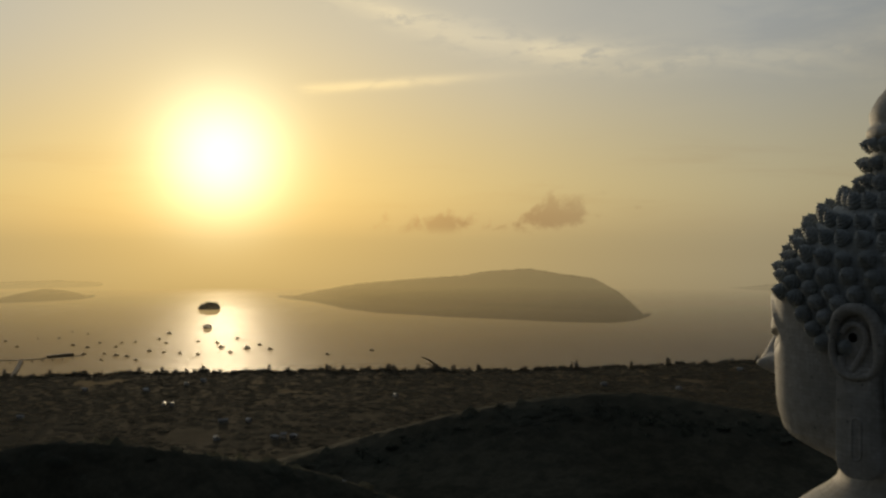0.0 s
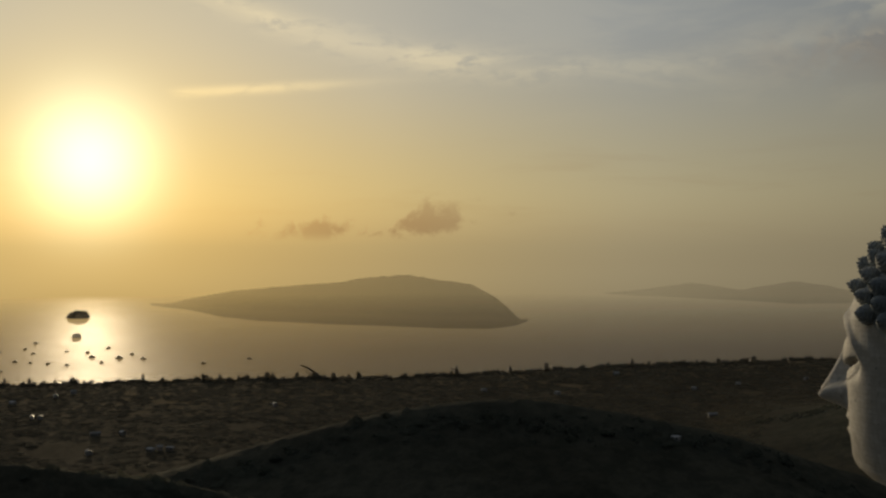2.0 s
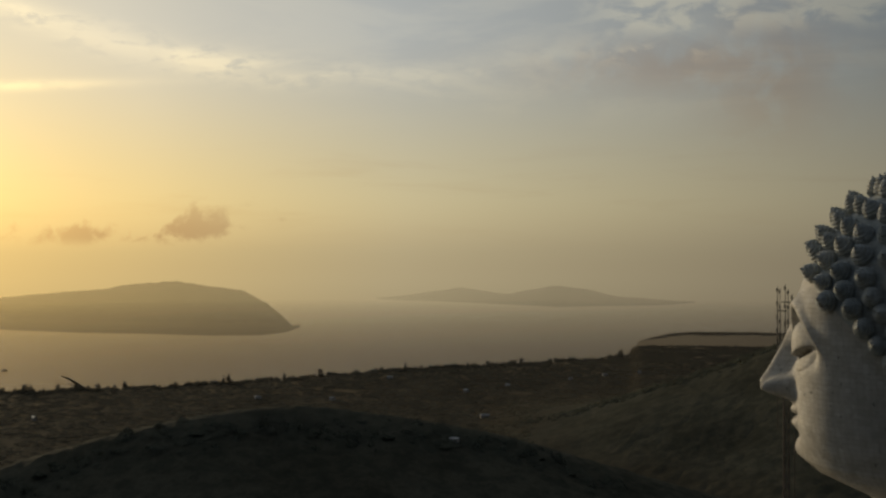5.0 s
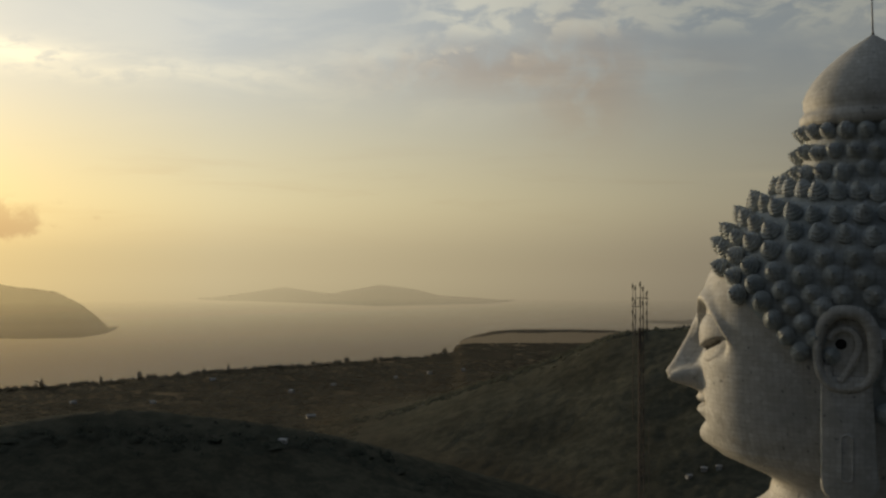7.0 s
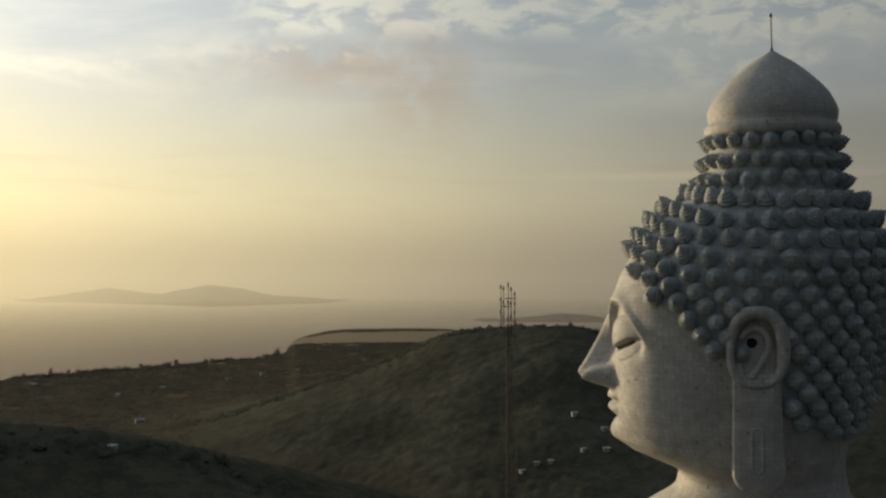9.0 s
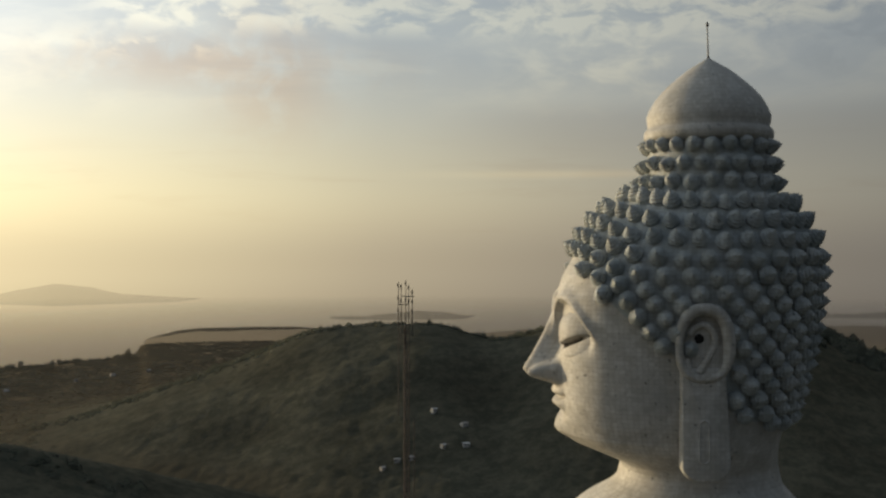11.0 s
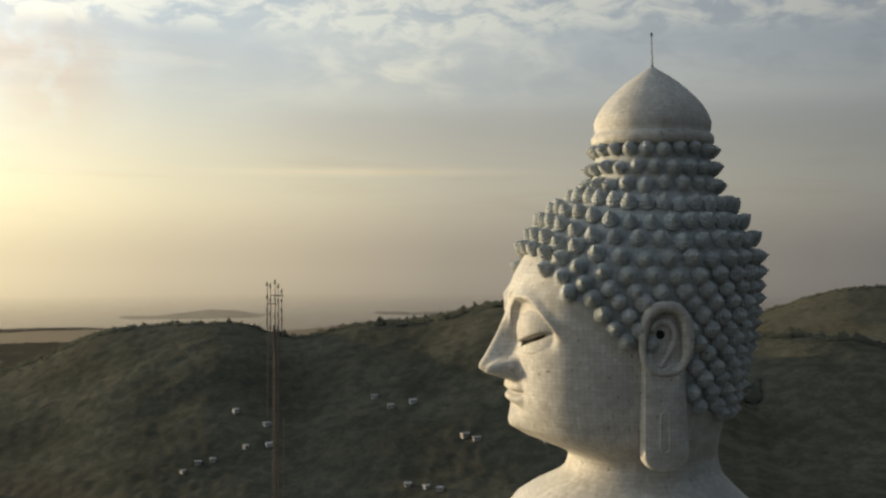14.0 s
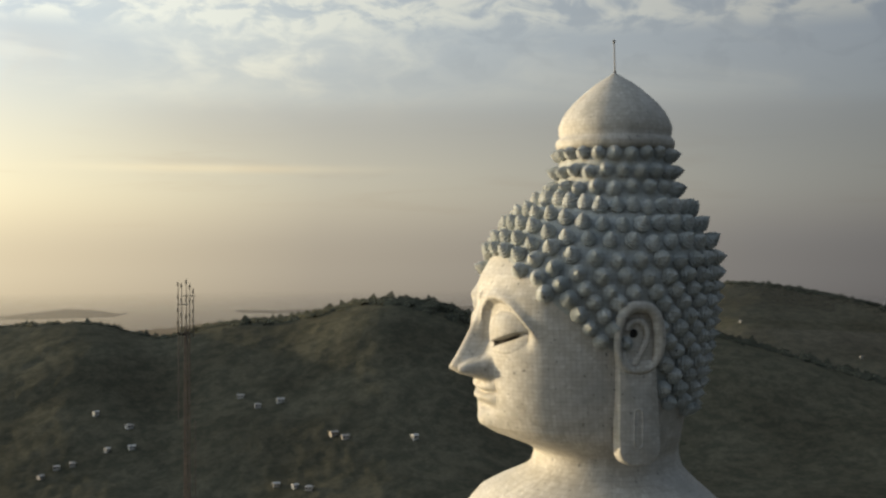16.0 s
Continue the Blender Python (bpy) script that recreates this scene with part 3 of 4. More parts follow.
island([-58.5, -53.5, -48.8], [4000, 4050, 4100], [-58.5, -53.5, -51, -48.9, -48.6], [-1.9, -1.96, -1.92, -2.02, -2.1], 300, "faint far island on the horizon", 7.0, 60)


# ---- the seated stone statue: forward is local +x, its left +y ----
FACE_TURN = 167.9


def smooth01(v, a, b):
    t = np.clip((v - a) / (b - a), 0, 1)
    return t * t * (3 - 2 * t)


def bump2(y, z, cy, cz, ry, rz, p=2.0):
    q = np.abs((y - cy) / ry) ** p + np.abs((z - cz) / rz) ** p
    return np.exp(-q * 1.3)


def face_relief(y, z):
    """How far the features stand before the plain oval of the face, in metres forward."""
    a = np.abs(y)
    # nose: bridge, tip and wings
    ridge = ([33.9, 34.08, 34.2, 34.32, 34.48, 34.66, 34.85, 35.2, 35.8, 36.35, 36.7, 37.1], [0, 0.0, 0.58, 0.92, 1.06, 1.08, 0.98, 0.77, 0.43, 0.18, 0.06, 0])
    run = sum(np.interp(z + k, *ridge) for k in (-0.09, -0.045, 0, 0.045, 0.09)) / 5
    half = np.interp(z, [34.1, 34.4, 34.8, 35.4, 36.2, 36.9], [0.56, 0.60, 0.50, 0.34, 0.27, 0.40])
    out = run * np.exp(-np.abs(a / half) ** 2.2)
    out += 0.08 * bump2(a, z, 0, 34.56, 0.40, 0.26)
    out += 0.74 * bump2(a, z, 0.68, 34.50, 0.30, 0.34, 2.4)
    out -= 0.09 * np.exp(-((a - 1.04) / 0.10) ** 2) * np.exp(-((z - 34.5) / 0.35) ** 2)
    # hollow between brow and lid, lid, slit and lower lid
    arch = np.interp(a, [0.25, 0.5, 0.9, 1.3, 1.7, 2.1, 2.5, 2.9], [36.15, 36.6, 36.92, 37.0, 36.92, 36.65, 36.18, 35.55])
    under = smooth01(z, arch + 0.02, arch - 0.20) * smooth01(z, 35.0, 35.7) * smooth01(a, 0.28, 0.55) * smooth01(a, 2.75, 2.35)
    out -= 0.19 * under
    out += 0.12 * np.exp(-((z - arch - 0.08) / 0.22) ** 2) * smooth01(a, 0.2, 0.5) * smooth01(a, 2.95, 2.5)
    slit = np.interp(a, [0.75, 1.1, 1.5, 1.9, 2.3], [35.42, 35.48, 35.58, 35.71, 35.86])
    ball = np.sqrt(np.clip(1 - ((a - 1.55) / 0.92) ** 2 - ((z - 35.82) / 0.72) ** 2, 0, 1))
    lid = ball * smooth01(z, slit - 0.02, slit + 0.05)
    out += 0.30 * lid
    out += 0.10 * ball * smooth01(z, slit - 0.06, slit - 0.20)
    within = smooth01(a, 0.95, 1.10) * smooth01(a, 2.3, 2.0)
    out -= 0.13 * np.exp(-((z - slit + 0.05) / 0.06) ** 2) * within
    # mouth
    wide = np.clip(1 - (a / 1.12) ** 2, 0, 1)
    out += 0.22 * wide ** 0.6 * np.exp(-((z - 33.86 - 0.05 * (a / 1.1) ** 2) / 0.16) ** 2)
    out += 0.22 * wide ** 0.7 * np.exp(-((z - 33.47) / 0.17) ** 2)
    out -= 0.16 * smooth01(a, 1.28, 1.05) * np.exp(-((z - 33.66 - 0.09 * (a / 1.1) ** 2) / 0.055) ** 2)
    out -= 0.10 * np.exp(-(a / 0.16) ** 2) * np.exp(-((z - 34.08) / 0.12) ** 2)
    out -= 0.16 * bump2(a, z, 0, 33.16, 0.9, 0.16)
    # chin
    out += 0.28 * bump2(a, z, 0, 32.62, 0.95, 0.42)
    # beauty mark on the brow
    out += 0.05 * bump2(a, z, 0, 37.05, 0.07, 0.16, 4)
    return out


# height, front reach, back reach and half width of the plain head
HEAD = [(30.6, 3.05, 2.45, 2.75), (31.2, 2.90, 2.30, 2.55), (31.5, 2.98, 2.24, 2.60), (31.72, 3.35, 2.22, 2.82), (31.95, 3.92, 2.22, 3.05), (32.2, 4.50, 2.24, 3.22), (32.5, 4.84, 2.3, 3.34),
        (33.0, 4.98, 2.45, 3.46), (33.6, 5.03, 2.62, 3.53), (34.3, 5.06, 2.85, 3.58), (35.2, 5.10, 3.1, 3.62), (36.2, 5.13, 3.3, 3.66), (37.0, 5.10, 3.42, 3.68),
        (37.7, 4.88, 3.5, 3.66), (38.3, 4.55, 3.5, 3.58), (38.8, 4.36, 3.42, 3.42), (39.3, 4.00, 3.18, 3.16), (39.8, 3.50, 2.85, 2.84), (40.2, 2.95, 2.5, 2.5),
        (40.45, 2.3, 2.25, 2.25), (40.8, 2.16, 2.13, 2.13), (41.5, 2.06, 2.04, 2.04), (42.2, 1.9, 1.9, 1.9)]


def head_point(phi, z):
    """Plain head surface at angle phi from forward (arrays)."""
    hz = [h[0] for h in HEAD]
    front, back, wide = (np.interp(z, hz, [h[k] for h in HEAD]) for k in (1, 2, 3))
    mid = np.interp(z, [31, 32.5, 38, 39.5, 40.4, 42], [0.35, 0.75, 0.75, 0.45, 0.0, 0.0])
    c, s = np.cos(phi), np.sin(phi)
    reach = np.where(c > 0, front - mid, back + mid)
    power = np.interp(z, [31, 32.3, 33.5, 37, 39], [2.0, 2.3, 2.5, 2.45, 2.0])
    p = np.where(c > 0, power, 2.0)
    k = (np.abs(c) ** p + np.abs(s) ** p) ** (-1 / p)
    return mid + reach * c * k, wide * s * k


def hair_edge(phi):
    """Lowest height of the hair at each angle from forward."""
    a = np.degrees(np.abs(phi))
    return np.interp(a, [0, 12, 25, 40, 52, 64, 74, 82, 92, 100, 112, 140, 180], [38.25, 38.2, 38.0, 37.45, 36.75, 36.0, 35.35, 34.9, 34.7, 33.6, 33.2, 32.95, 32.85])


def build_statue():
    verts, faces, mats, facet = [], [], [], []

    def sheet(pts, nu, nv, mat, wrap=True, flip=False, flat=False):
        base = len(verts)
        verts.extend(np.asarray(pts).reshape(-1, 3).tolist())
        for i in range(nu - 1):
            for j in range(nv if wrap else nv - 1):
                k = (j + 1) % nv
                f = (base + i * nv + j, base + i * nv + k, base + (i + 1) * nv + k, base + (i + 1) * nv + j)
                faces.append(f[::-1] if flip else f)
                facet.append(flat)
                mats.append(mat if np.isscalar(mat) else int(mat[i, j]))

    # head and neck, closer rings over the face
    zs = np.concatenate([np.linspace(30.6, 32, 22)[:-1], np.linspace(32, 37.4, 190)[:-1], np.linspace(37.4, 42.25, 70)])
    t = np.linspace(-1, 1, 420, endpoint=False)
    phis = np.pi * np.sign(t) * np.abs(t) ** 1.5
    P, Z = np.meshgrid(phis, zs)
    X, Y = head_point(P, Z)
    front = smooth01(np.cos(P), 0.25, 0.6)
    X = X + face_relief(Y, Z) * front
    a = np.abs(Y)
    slit = np.interp(a, [0.75, 1.1, 1.5, 1.9, 2.3], [35.42, 35.48, 35.58, 35.71, 35.86])
    is_eye = (Z < slit + 0.0) & (Z > slit - np.interp(a, [0.9, 1.02, 1.4, 2.1], [0.03, 0.19, 0.14, 0.02])) & (a > 0.92) & (a < 2.15) & (np.cos(P) > 0.2)
    is_hair = (Z > hair_edge(P) + 0.1) & (Z < 42.3)
    m = np.where(is_eye, 2, np.where(is_hair, 1, 0))
    sheet(np.stack([X, Y, Z], -1), len(zs), len(phis), m)

    # dome on the crown, with its base ring
    prof = [(1.88, 42.16), (2.06, 42.20), (2.14, 42.34), (2.14, 42.50), (2.06, 42.62), (1.99, 42.64), (2.03, 42.80), (2.05, 43.05), (1.94, 43.32), (1.77, 43.62),
            (1.53, 43.90), (1.24, 44.18), (0.95, 44.43), (0.66, 44.65), (0.40, 44.81), (0.22, 44.92), (0.10, 45.0), (0.02, 45.03)]
    ang = np.linspace(0, 2 * np.pi, 72, endpoint=False)
    sheet([[(r * math.cos(q), r * math.sin(q), z) for q in ang] for r, z in prof], len(prof), 72, 0)

    # snail curls, in rows that sink from the brow to the nape; each a stepped bulb that turns to a blunt point
    steps = [(-0.12, 0.78), (0.14, 0.97), (0.30, 1.0), (0.37, 0.83), (0.45, 0.91), (0.58, 0.87), (0.65, 0.66), (0.72, 0.73), (0.84, 0.65), (0.90, 0.44), (0.96, 0.50), (1.06, 0.38), (1.12, 0.20), (1.33, 0.01)]

    def curl(at, out, size, spin):
        q = out.to_track_quat("Z", "X").to_matrix()
        ring = []
        for k, (h, r) in enumerate(steps):
            for j in range(12):
                w = 2 * math.pi * j / 12 + spin
                rise = 0.14 * (j / 12 - 0.5) if 0 < k < len(steps) - 2 else 0
                ring.append(at + q @ Vector((r * size * math.cos(w), r * size * math.sin(w), (h + rise) * size * 1.30)))
        sheet([v[:] for v in ring], len(steps), 12, 1, flat=True)

    rng = random.Random(4)
    tops = [(41.98, 0.0, 0.275), (41.37, 0.5, 0.28), (40.77, 0.0, 0.285)] + [(40.30 - 0.415 * k, 0.5 * ((k + 1) % 2), 0.31) for k in range(19)]
    turn = np.linspace(-np.pi, np.pi, 721)
    for top, shift, size in tops:
        sink = np.interp(np.degrees(np.abs(turn)), [0, 25, 40, 52, 70, 90, 120, 180], [0, 0.2, 0.5, 0.75, 0.95, 1.0, 0.95, 0.9]) * np.interp(top, [38.3, 39.3, 40.3, 40.6], [1, 0.72, 0.28, 0])
        height = top - sink
        x0, y0 = head_point(turn, height)
        run = np.concatenate([[0], np.cumsum(np.sqrt(np.diff(x0) ** 2 + np.diff(y0) ** 2 + np.diff(height) ** 2))])
        count = 22 if top > 40.5 else 31
        for j in range(count):
            s = (j + shift) / count * run[-1]
            phi, z = float(np.interp(s, run, turn)), float(np.interp(s, run, height))
            bearing = abs(math.degrees(phi))
            if z < hair_edge(phi) + 0.04 or (83 < bearing < 100 and 33.4 < z < 37.05):
                continue
            zz = z + rng.uniform(-0.05, 0.05)
            px, py = (float(v) for v in head_point(np.array(phi), np.array(zz)))
            ux, uy = (float(v) for v in head_point(np.array(phi), np.array(zz + 0.08)))
            qx, qy = (float(v) for v in head_point(np.array(phi + 0.02), np.array(zz)))
            along, up = Vector((qx - px, qy - py, 0)), Vector((ux - px, uy - py, 0.08))
            out = along.cross(up).normalized()
            if z > 40.35 or z < 38.4:
                out = Vector((out.x, out.y, out.z * 0.4 + 0.12)).normalized()
            else:
                out = (out + Vector((0, 0, 0.22))).normalized()
            curl(Vector((px, py, zz)), out, size * rng.uniform(0.88, 1.02), phi + rng.uniform(-0.4, 0.4))

    # ears: rim, inner fold, bowl with its hole, and the long lobe with its slot
    for side in (1, -1):
        def plate(outline, y_in, y_out, mat, soft=0.10):
            cx = sum(p[0] for p in outline) / len(outline)
            cz = sum(p[1] for p in outline) / len(outline)
            rings = []
            for inset, y in ((0, y_in), (0, y_out - soft), (soft * 0.35, y_out - soft * 0.3), (soft, y_out), (99, y_out)):
                ring = []
                for px, pz in outline:
                    d = math.hypot(px - cx, pz - cz)
                    f = 0.001 if inset == 99 else max(0.001, 1 - inset / d)
                    ring.append((cx + (px - cx) * f, side * y, cz + (pz - cz) * f))
                rings.append(ring)
            sheet(rings, len(rings), len(outline), mat, flip=side < 0)

        def tube(path, radius, mat, flat=1.0):
            rings = []
            for k, p in enumerate(path):
                a0, b0 = Vector(path[max(k - 1, 0)]), Vector(path[min(k + 1, len(path) - 1)])
                q = (b0 - a0).normalized()
                n1 = Vector((0, 1, 0))
                n2 = q.cross(n1).normalized()
                r = radius[k] if isinstance(radius, list) else radius
                rings.append([tuple(Vector(p) + n1 * (r * flat * math.cos(w)) + n2 * (r * math.sin(w))) for w in np.linspace(0, 2 * np.pi, 12, endpoint=False)])
            rings = [[(x, side * y, z) for x, y, z in ring] for ring in rings]
            sheet(rings, len(rings), 12, mat, flip=side < 0)

        # plate of the upper ear
        oval = [(0.90 + 0.80 * math.cos(w) * (1 if math.sin(w) > 0 else 0.96), 36.0 + (0.86 if math.sin(w) > 0 else 1.75) * math.sin(w)) for w in np.linspace(0, 2 * np.pi, 40, endpoint=False)]
        plate(oval, 3.1, 3.82, 0, 0.12)
        # outer rim: one closed oval, thick over the top and the back, thin before the hole and above the lobe
        rim, thick = [], []
        for w in np.linspace(0, 2 * np.pi, 57):
            c, d = math.cos(w), math.sin(w)
            k = (abs(c) ** 2.5 + abs(d) ** 2.5) ** -0.4
            rim.append((0.91 + 0.75 * c * k, 3.93 + 0.06 * d, 35.58 + (1.20 if d > 0 else 0.92) * d * k))
            thick.append(0.125 + 0.07 * smooth01(d - 0.55 * c, -0.35, 0.6))
        tube(rim, thick, 0, 1.1)
        fold = [(0.98 + 0.40 * math.cos(w), 3.88, 35.85 + 0.46 * math.sin(w)) for w in np.linspace(math.radians(20), math.radians(215), 18)]
        fold += [(0.66 + 0.10 * k, 3.86, 35.5 - 0.16 * k) for k in range(1, 5)]
        tube(fold, 0.11, 0, 1.0)
        tube([(0.72, 3.84, 34.8), (0.95, 3.86, 34.68), (1.2, 3.86, 34.72), (1.4, 3.86, 34.95), (1.42, 3.84, 35.3)], 0.13, 0)
        # ear hole as a near-black disc, its inner shade put into the colour
        hole = [(1.05 + 0.15 * math.cos(w), 35.88 + 0.15 * math.sin(w)) for w in np.linspace(0, 2 * np.pi, 20, endpoint=False)]
        plate(hole, 3.7, 3.845, 3, 0.02)
        # long lobe
        lobe = []
        for px, pz, r, a0 in ((0.36, 34.9, 0.12, 90), (0.62, 32.05, 0.55, 180), (1.04, 32.05, 0.55, 270), (1.47, 34.9, 0.12, 0)):
            for w in np.linspace(a0, a0 + 90, 9):
                lobe.append((px + r * math.cos(math.radians(w)), pz + r * math.sin(math.radians(w))))
        plate(lobe, 3.42, 3.90, 0, 0.13)
        groove = []
        for pz, a0 in ((33.25, 0), (32.25, 180)):
            for w in np.linspace(a0, a0 + 180, 10):
                groove.append((0.90 + 0.15 * math.cos(math.radians(w)), 3.905, pz + 0.15 * math.sin(math.radians(w))))
        groove.append(groove[0])
        tube(groove, 0.035, 0)

    # shoulders, trunk and crossed legs
    body = [(31.4, 0.35, 2.60, 2.55), (30.95, 0.38, 2.68, 2.68), (30.65, 0.42, 2.95, 3.1), (30.35, 0.5, 3.3, 3.9), (29.95, 0.55, 3.75, 5.1), (29.4, 0.6, 4.2, 6.6), (28.6, 0.6, 4.6, 7.9),
            (27.5, 0.6, 4.9, 8.9), (25.5, 0.6, 5.2, 9.5), (22, 0.7, 5.4, 9.2), (17, 0.9, 5.5, 8.4), (12, 1.2, 5.8, 8.2), (9.5, 2.2, 8.2, 10.6), (7.5, 3.0, 10.2, 13.2), (5, 3.2, 10.8, 14.2),
            (2.8, 3.0, 10.2, 13.6), (2.0, 2.6, 11.0, 14.4), (0.4, 2.6, 11.4, 14.8), (0.0, 2.6, 11.4, 14.8)]
    zz = np.concatenate([np.linspace(31.4, 27.5, 26)[:-1], np.linspace(27.5, 0, 50)])
    bz = [b[0] for b in body][::-1]
    cxs, ax, bx = (np.interp(zz, bz, [b[k] for b in body][::-1]) for k in (1, 2, 3))
    ang = np.linspace(0, 2 * np.pi, 120, endpoint=False)
    sheet([[(c + a1 * math.cos(w), b1 * math.sin(w), z) for w in ang] for z, c, a1, b1 in zip(zz, cxs, ax, bx)], len(zz), 120, 0, flip=True)

    mesh = bpy.data.meshes.new("statue")
    mesh.from_pydata(verts, [], faces)
    for one in (MARBLE, CURLS, EYE, PAINTED_DARK):
        mesh.materials.append(one)
    mesh.polygons.foreach_set("material_index", mats)
    mesh.polygons.foreach_set("use_smooth", [not f for f in facet])
    mesh.update()
    ob = new("statue", mesh)
    ob.matrix_world = pose(0, 0, 0, 0, 0, FACE_TURN)
    return tagged(ob, "huge seated white marble statue, weathered, hair in grey snail curls", "statue")


build_statue()

bm = bmesh.new()
rod(bm, (0, 0, 44.95), (-0.03, 0.01, 46.2), 0.028, 0.018)
conductor = part("lightning_rod", bm, IRON)
tagged(conductor, "thin dark iron lightning rod on the dome tip", "lightning rod")
bm = bmesh.new()
bmesh.ops.create_uvsphere(bm, u_segments=10, v_segments=8, radius=0.05, matrix=Matrix.Translation((-0.03, 0.01, 46.17)) @ Matrix.Diagonal((1, 1, 1.7, 1)))
part("finial", bm, IRON, conductor)
bm = bmesh.new()
rod(bm, (0, 0, 44.98), (0, 0, 45.12), 0.06, 0.035)
part("socket", bm, IRON, conductor)


# ---- radio mast behind the statue ----
def radio_mast(x, y):
    base = new("radio_mast")
    base.location = (x, y, 0)
    tagged(base, "tall slender lattice radio mast with whip antennas on top", "radio mast")
    top, r = 33.0, 0.21
    feet = [(r * math.cos(w), r * math.sin(w)) for w in (0.5, 2.6, 4.7)]
    for fx, fy in feet:
        bm = bmesh.new()
        rod(bm, (fx * 1.25, fy * 1.25, -0.6), (fx, fy, top), 0.05, 0.04, 6)
        part("leg", bm, STEEL, base)
    bm = bmesh.new()
    n = 44
    for k in range(n):
        z0, z1 = top * k / n, top * (k + 1) / n
        for j in range(3):
            p, q = feet[j], feet[(j + 1) % 3]
            rod(bm, (*p, z0), (*q, z1), 0.022, 0.022, 4)
            rod(bm, (*p, z1), (*q, z1), 0.022, 0.022, 4)
    part("lattice", bm, STEEL, base)
    bm = bmesh.new()
    box(bm, -0.6, 0.6, -0.6, 0.6, -0.5, 0.25)
    part("footing", bm, TIMBER, base)
    whips = [(-0.62, 0.16, 32.0, 36.2), (-0.34, -0.08, 31.6, 36.1), (-0.04, 0.10, 31.2, 36.35), (0.24, -0.10, 31.6, 36.05), (0.46, 0.06, 32.2, 35.7)]
    for k, (ax, ay, z0, z1) in enumerate(whips):
        bm = bmesh.new()
        rod(bm, (ax, ay, z0), (ax, ay, z1), 0.045, 0.022, 6)
        whip = part("antenna", bm, IRON, base)
        for h in np.linspace(z0 + 1.2, z1 - 0.25, 4):
            bm = bmesh.new()
            rod(bm, (ax - 0.05, ay, h - 0.14), (ax - 0.05, ay, h + 0.14), 0.04, 0.04, 6)
            rod(bm, (ax - 0.08, ay, h), (ax + 0.06, ay, h), 0.02, 0.02, 4)
            part("dipole", bm, IRON, whip)
    for z, x0, x1 in ((34.55, -0.66, 0.12), (35.15, -0.30, 0.58), (32.5, -0.66, 0.50)):
        bm = bmesh.new()
        rod(bm, (x0, 0.05, z), (x1, 0.0, z), 0.035, 0.035, 6)
        part("crossarm", bm, IRON, base)
    for ax, z0, z1 in ((-0.60, 26.4, 32.2), (0.58, 0.0, 26.3)):
        bm = bmesh.new()
        rod(bm, (ax, 0.12, z0), (ax, 0.12, z1), 0.03, 0.03, 6)
        part("cable", bm, STEEL, base)
    base.rotation_euler = (0, 0, radians(-24))


radio_mast(-3.42, 45.96)


# ---- houses on the plain and the slopes ----
def height_at(x, y):
    return float(land(np.array([float(x)]), np.array([float(y)]))[0])


def house(x, y, w, d, h, turn, hipped, label):
    base = new("house")
    base.matrix_world = pose(x, y, height_at(x, y) + 1.0, 0, 0, turn)
    tagged(base, label, "house", "houses below the hill")
    bm = bmesh.new()
    box(bm, -w / 2, w / 2, -d / 2, d / 2, -3, h)
    part("wall", bm, WHITEWASH, base)
    bm = bmesh.new()
    e, r = 0.4, (w / 2 * 0.5 if hipped else w / 2 + 0.4)
    low = [bm.verts.new(p) for p in ((-w / 2 - e, -d / 2 - e, h), (w / 2 + e, -d / 2 - e, h), (w / 2 + e, d / 2 + e, h), (-w / 2 - e, d / 2 + e, h))]
    ridge = [bm.verts.new(p) for p in ((-r, 0, h + d * 0.28), (r, 0, h + d * 0.28))]
    for f in ((low[0], low[1], ridge[1], ridge[0]), (low[2], low[3], ridge[0], ridge[1]), (low[1], low[2], ridge[1]), (low[3], low[0], ridge[0]), low[::-1]):
        bm.faces.new(f)
    part("roof", bm, ROOF, base)
    for k in range(max(2, int(w / 2.5))):
        bm = bmesh.new()
        cx = -w / 2 + (k + 0.5) * w / max(2, int(w / 2.5))
        box(bm, cx - 0.4, cx + 0.4, -d / 2 - 0.05, -d / 2 + 0.05, h * 0.3, h * 0.75)
        part("window", bm, PAINTED_DARK, base)


PLAIN = [(-873, 841), (-880, 874), (-873, 784), (-776, 715), (-770, 719), (-658, 668), (-642, 682), (-601, 600), (-566, 627), (-566, 637), (-557, 638),
         (-822, 592), (-927, 751), (-630, 883), (-258, 1247), (-412, 1083), (-493, 1076), (-227, 980), (-120, 1399), (-197, 1329), (-162, 1388), (-415, 1298), (-291, 1179)]
SLOPE = [(201, 602), (183, 621), (187, 601), (247, 516), (210, 541), (214, 534), (103, 643), (118, 624), (101, 601), (114, 599), (168, 515), (175, 507),
         (180, 500), (74, 597), (82, 596), (65, 592), (919, 816), (881, 957), (-311, 376), (-138, 500)]
dice = random.Random(12)
for x, y in PLAIN:
    house(x, y, dice.uniform(4, 8), dice.uniform(3.0, 4.5), dice.uniform(2.0, 2.6), dice.uniform(-50, 50), dice.random() < 0.5, "small pale house with a light roof among trees")
for x, y in SLOPE:
    house(x, y, dice.uniform(2.4, 4.2), dice.uniform(2.0, 2.8), dice.uniform(1.3, 1.8), dice.uniform(-40, 40), dice.random() < 0.5, "small white hillside house half hidden in forest")


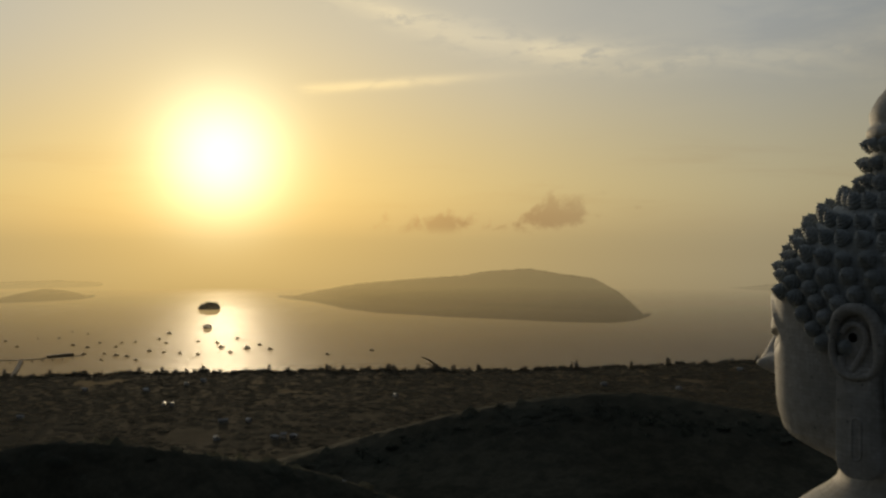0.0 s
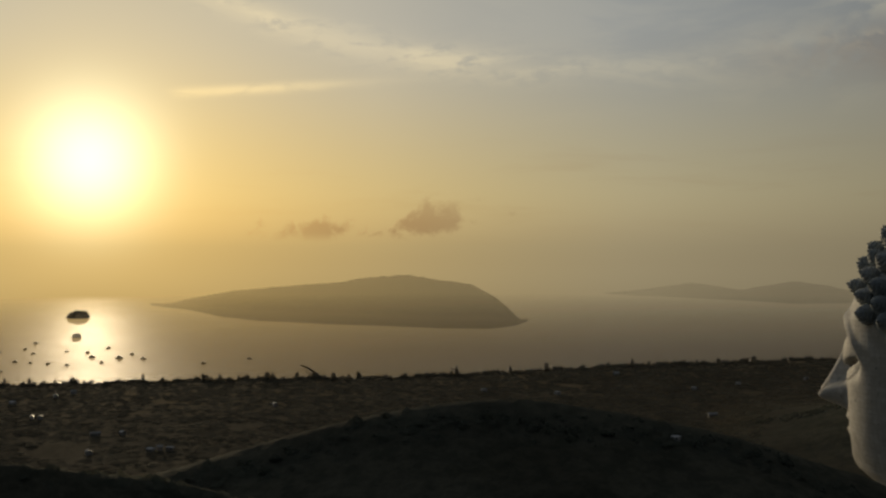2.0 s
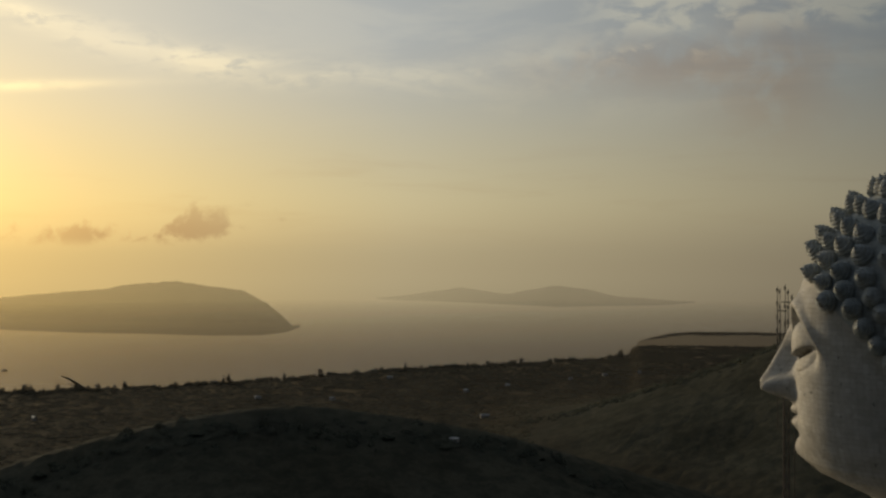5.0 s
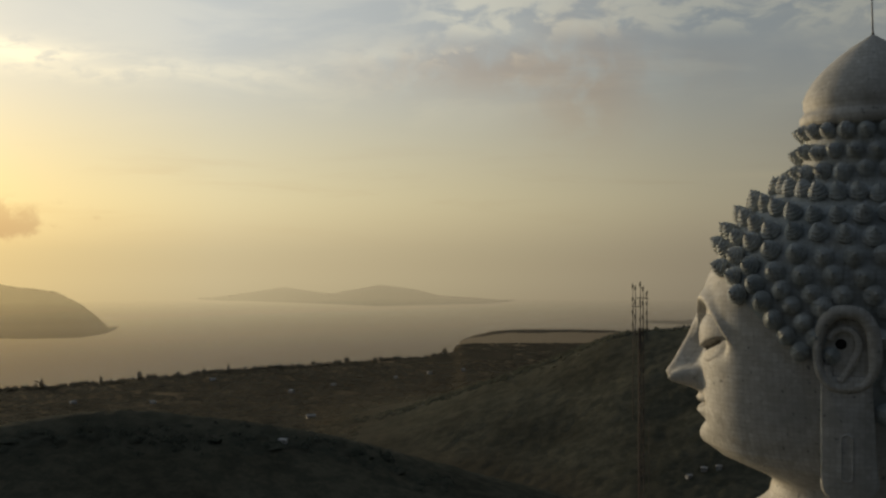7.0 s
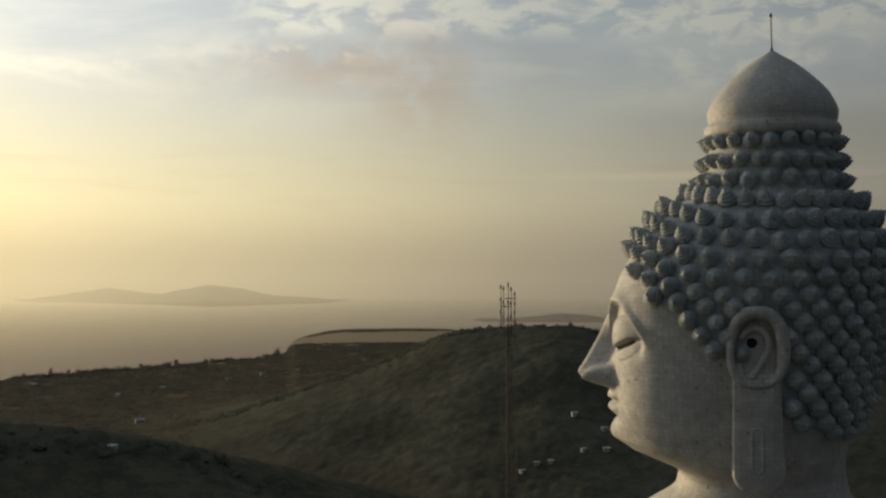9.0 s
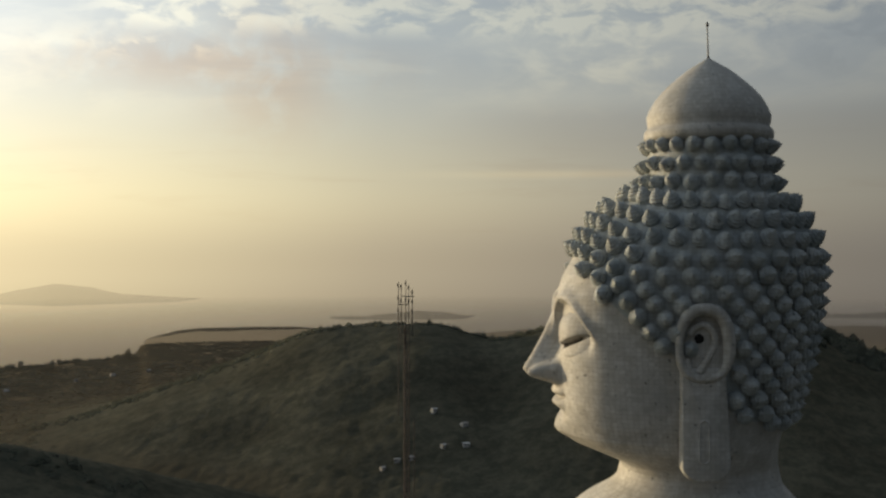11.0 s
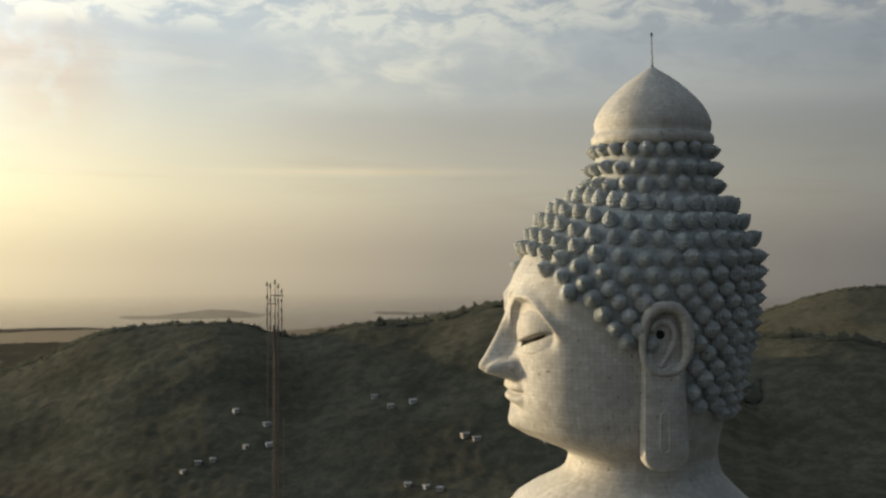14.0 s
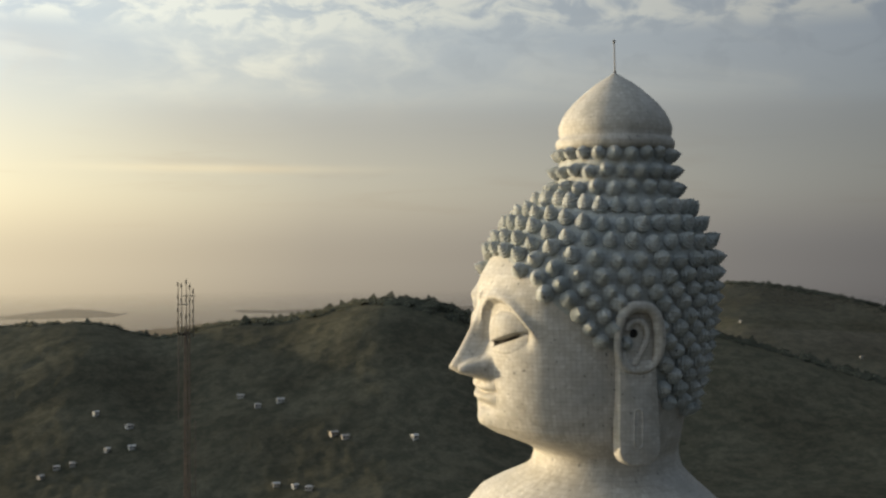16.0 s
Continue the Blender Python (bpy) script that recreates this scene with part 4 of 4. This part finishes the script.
# ---- boats at anchor ----
def make_boat():
    base = new("boat")
    bm = bmesh.new()
    rings = []
    for u in np.linspace(-1, 1, 9):
        half = 1.15 * (1 - max(0, u) ** 2.2 * 0.95) * (0.85 if u < -0.9 else 1)
        rise = 0.5 * max(0, u) ** 2
        rings.append([bm.verts.new((4.2 * u, s * half * f, z + (rise if z > 0 else 0))) for s, f, z in ((-1, 1, 1.0), (-1, 0.8, 0.1), (0, 0, -0.4), (1, 0.8, 0.1), (1, 1, 1.0))])
    for a, b in zip(rings, rings[1:]):
        for k in range(4):
            bm.faces.new((a[k], b[k], b[k + 1], a[k + 1]))
        bm.faces.new((a[4], b[4], b[0], a[0]))
    bm.faces.new(rings[0])
    part("hull", bm, HULL, base)
    bm = bmesh.new()
    box(bm, -2.2, 1.2, -0.85, 0.85, 0.95, 2.5)
    bmesh.ops.bevel(bm, geom=bm.edges[:], offset=0.2, segments=1, affect="EDGES")
    part("cabin", bm, CABIN, base)
    bm = bmesh.new()
    box(bm, -2.7, 1.5, -1.0, 1.0, 2.5, 2.68)
    part("canopy", bm, HULL, base)
    bm = bmesh.new()
    rod(bm, (0.2, 0, 2.6), (0.2, 0, 4.2), 0.07, 0.04, 6)
    part("mast", bm, HULL, base)
    return tagged(base, "small dark boat at anchor in the bay", "boat", "boats in the bay")


MOORED = [(-1594, 1289), (-1533, 1271), (-1531, 1168), (-1425, 1354), (-1357, 1266), (-1258, 1341), (-1178, 1219), (-1133, 1226), (-1093, 1231), (-1154, 1277), (-1113, 1168),
          (-1129, 1120), (-1275, 1269), (-1295, 1221), (-1351, 1209), (-1354, 1184), (-1311, 1134), (-1382, 1166), (-1339, 1105), (-1387, 1118), (-1264, 1034), (-1246, 1055),
          (-1214, 1048), (-1189, 1045), (-1184, 996), (-1146, 1021), (-1223, 1118), (-1193, 1117), (-1162, 1118), (-976, 1217), (-957, 1297), (-1502, 1186), (-1235, 1271), (-1531, 1106), (-1436, 1055)]
boat = make_boat()
for k, (x, y) in enumerate(MOORED):
    scale = dice.uniform(0.65, 1.15) * (1.25 if k in (3, 4, 5, 6, 7, 8) else 0.9)
    m = pose(x, y, SEA + 0.15, 0, 0, dice.uniform(10, 80)) @ Matrix.Scale(scale, 4)
    if k == 0:
        boat.matrix_basis = m
    else:
        other = copy_thing(boat, m)
        other.matrix_basis = m


def ferry(x, y):
    base = new("ferry")
    base.matrix_world = pose(x, y, SEA + 0.2, 0, 0, 44)
    tagged(base, "dark two-deck ferry lying in the sun's glitter", "ferry")
    for name, w, l, z0, z1, mat in (("hull", 3.2, 8.4, -0.8, 2.4, HULL), ("lower_deck", 2.8, 7.6, 2.4, 4.8, CABIN), ("upper_deck", 2.6, 6.4, 4.8, 6.9, HULL), ("funnel", 0.8, 1.0, 6.9, 8.2, HULL)):
        bm = bmesh.new()
        box(bm, -l, l, -w, w, z0, z1)
        bmesh.ops.bevel(bm, geom=bm.edges[:], offset=0.5 if name != "hull" else 0.7, segments=2, affect="EDGES")
        part(name, bm, mat, base)


ferry(-1459, 1481)


def rocky_islet(x, y):
    bm = bmesh.new()
    bmesh.ops.create_icosphere(bm, subdivisions=5, radius=1)
    for v in bm.verts:
        n = noise.fractal(v.co * 1.7, 0.9, 2.1, 5)
        k = 1 + 0.16 * n
        v.co = Vector((v.co.x * 25 * k, v.co.y * 18 * k, max(v.co.z, 0) ** 0.95 * 17 * k + min(v.co.z, 0) - 0.6))
    ob = part("islet", bm, ISLET)
    ob.matrix_world = pose(x, y, SEA, 0, 0, 44)
    tagged(ob, "small domed wooded islet in the sun's glitter", "islet", kind="structure")


rocky_islet(-1862, 1908)


# ---- pier and shore cranes ----
pier = new("pier")
tagged(pier, "long low dark pier with moored boats", "pier")
runs = [((-1110, 800), (-1262, 930)), ((-1262, 930), (-1240, 1010)), ((-1262, 930), (-1290, 900))]
for (x0, y0), (x1, y1) in runs:
    length, turn = math.hypot(x1 - x0, y1 - y0), math.degrees(math.atan2(y1 - y0, x1 - x0))
    m = pose(x0, y0, SEA, 0, 0, turn)
    bm = bmesh.new()
    box(bm, -1, length + 1, -2.2, 2.2, 1.4, 2.3, m)
    part("deck", bm, TIMBER, pier)
    for k in range(int(length / 14) + 1):
        for side in (-1.6, 1.6):
            bm = bmesh.new()
            rod(bm, m @ Vector((k * 14, side, -3)), m @ Vector((k * 14, side, 1.5)), 0.4, 0.4, 6)
            part("pile", bm, TIMBER, pier)
bm = bmesh.new()
box(bm, -1252, -1243, 962, 1000, SEA + 2.3, SEA + 6.0)
part("shelter", bm, HULL, pier, "dark roofed pier shelter")


def shore_crane(x, y, size, turn):
    base = new("crane")
    base.matrix_world = pose(x, y, height_at(x, y) - 0.5, 0, 0, turn) @ Matrix.Scale(size, 4)
    tagged(base, "dark leaning jib crane on the shore", "crane", "cranes on the shore")
    bm = bmesh.new()
    box(bm, -3, 3, -2.4, 2.4, 0, 4.2)
    bmesh.ops.bevel(bm, geom=bm.edges[:], offset=0.5, segments=1, affect="EDGES")
    part("cab", bm, HULL, base)
    bm = bmesh.new()
    rod(bm, (1, 0, 2), (-13, 0, 12.5), 2.0, 1.2, 6)
    rod(bm, (-13, 0, 12.5), (-23, 0, 16.5), 1.2, 0.5, 6)
    part("jib", bm, HULL, base)
    bm = bmesh.new()
    rod(bm, (-2, 0, 3), (-17, 0, 8.5), 0.9, 0.4, 6)
    part("stay", bm, HULL, base)
    bm = bmesh.new()
    box(bm, -4, 4, -3, 3, -1.5, 0.4)
    part("undercarriage", bm, HULL, base)


shore_crane(-748, 1150, 1.0, 32)
shore_crane(-596, 1240, 0.62, 28)
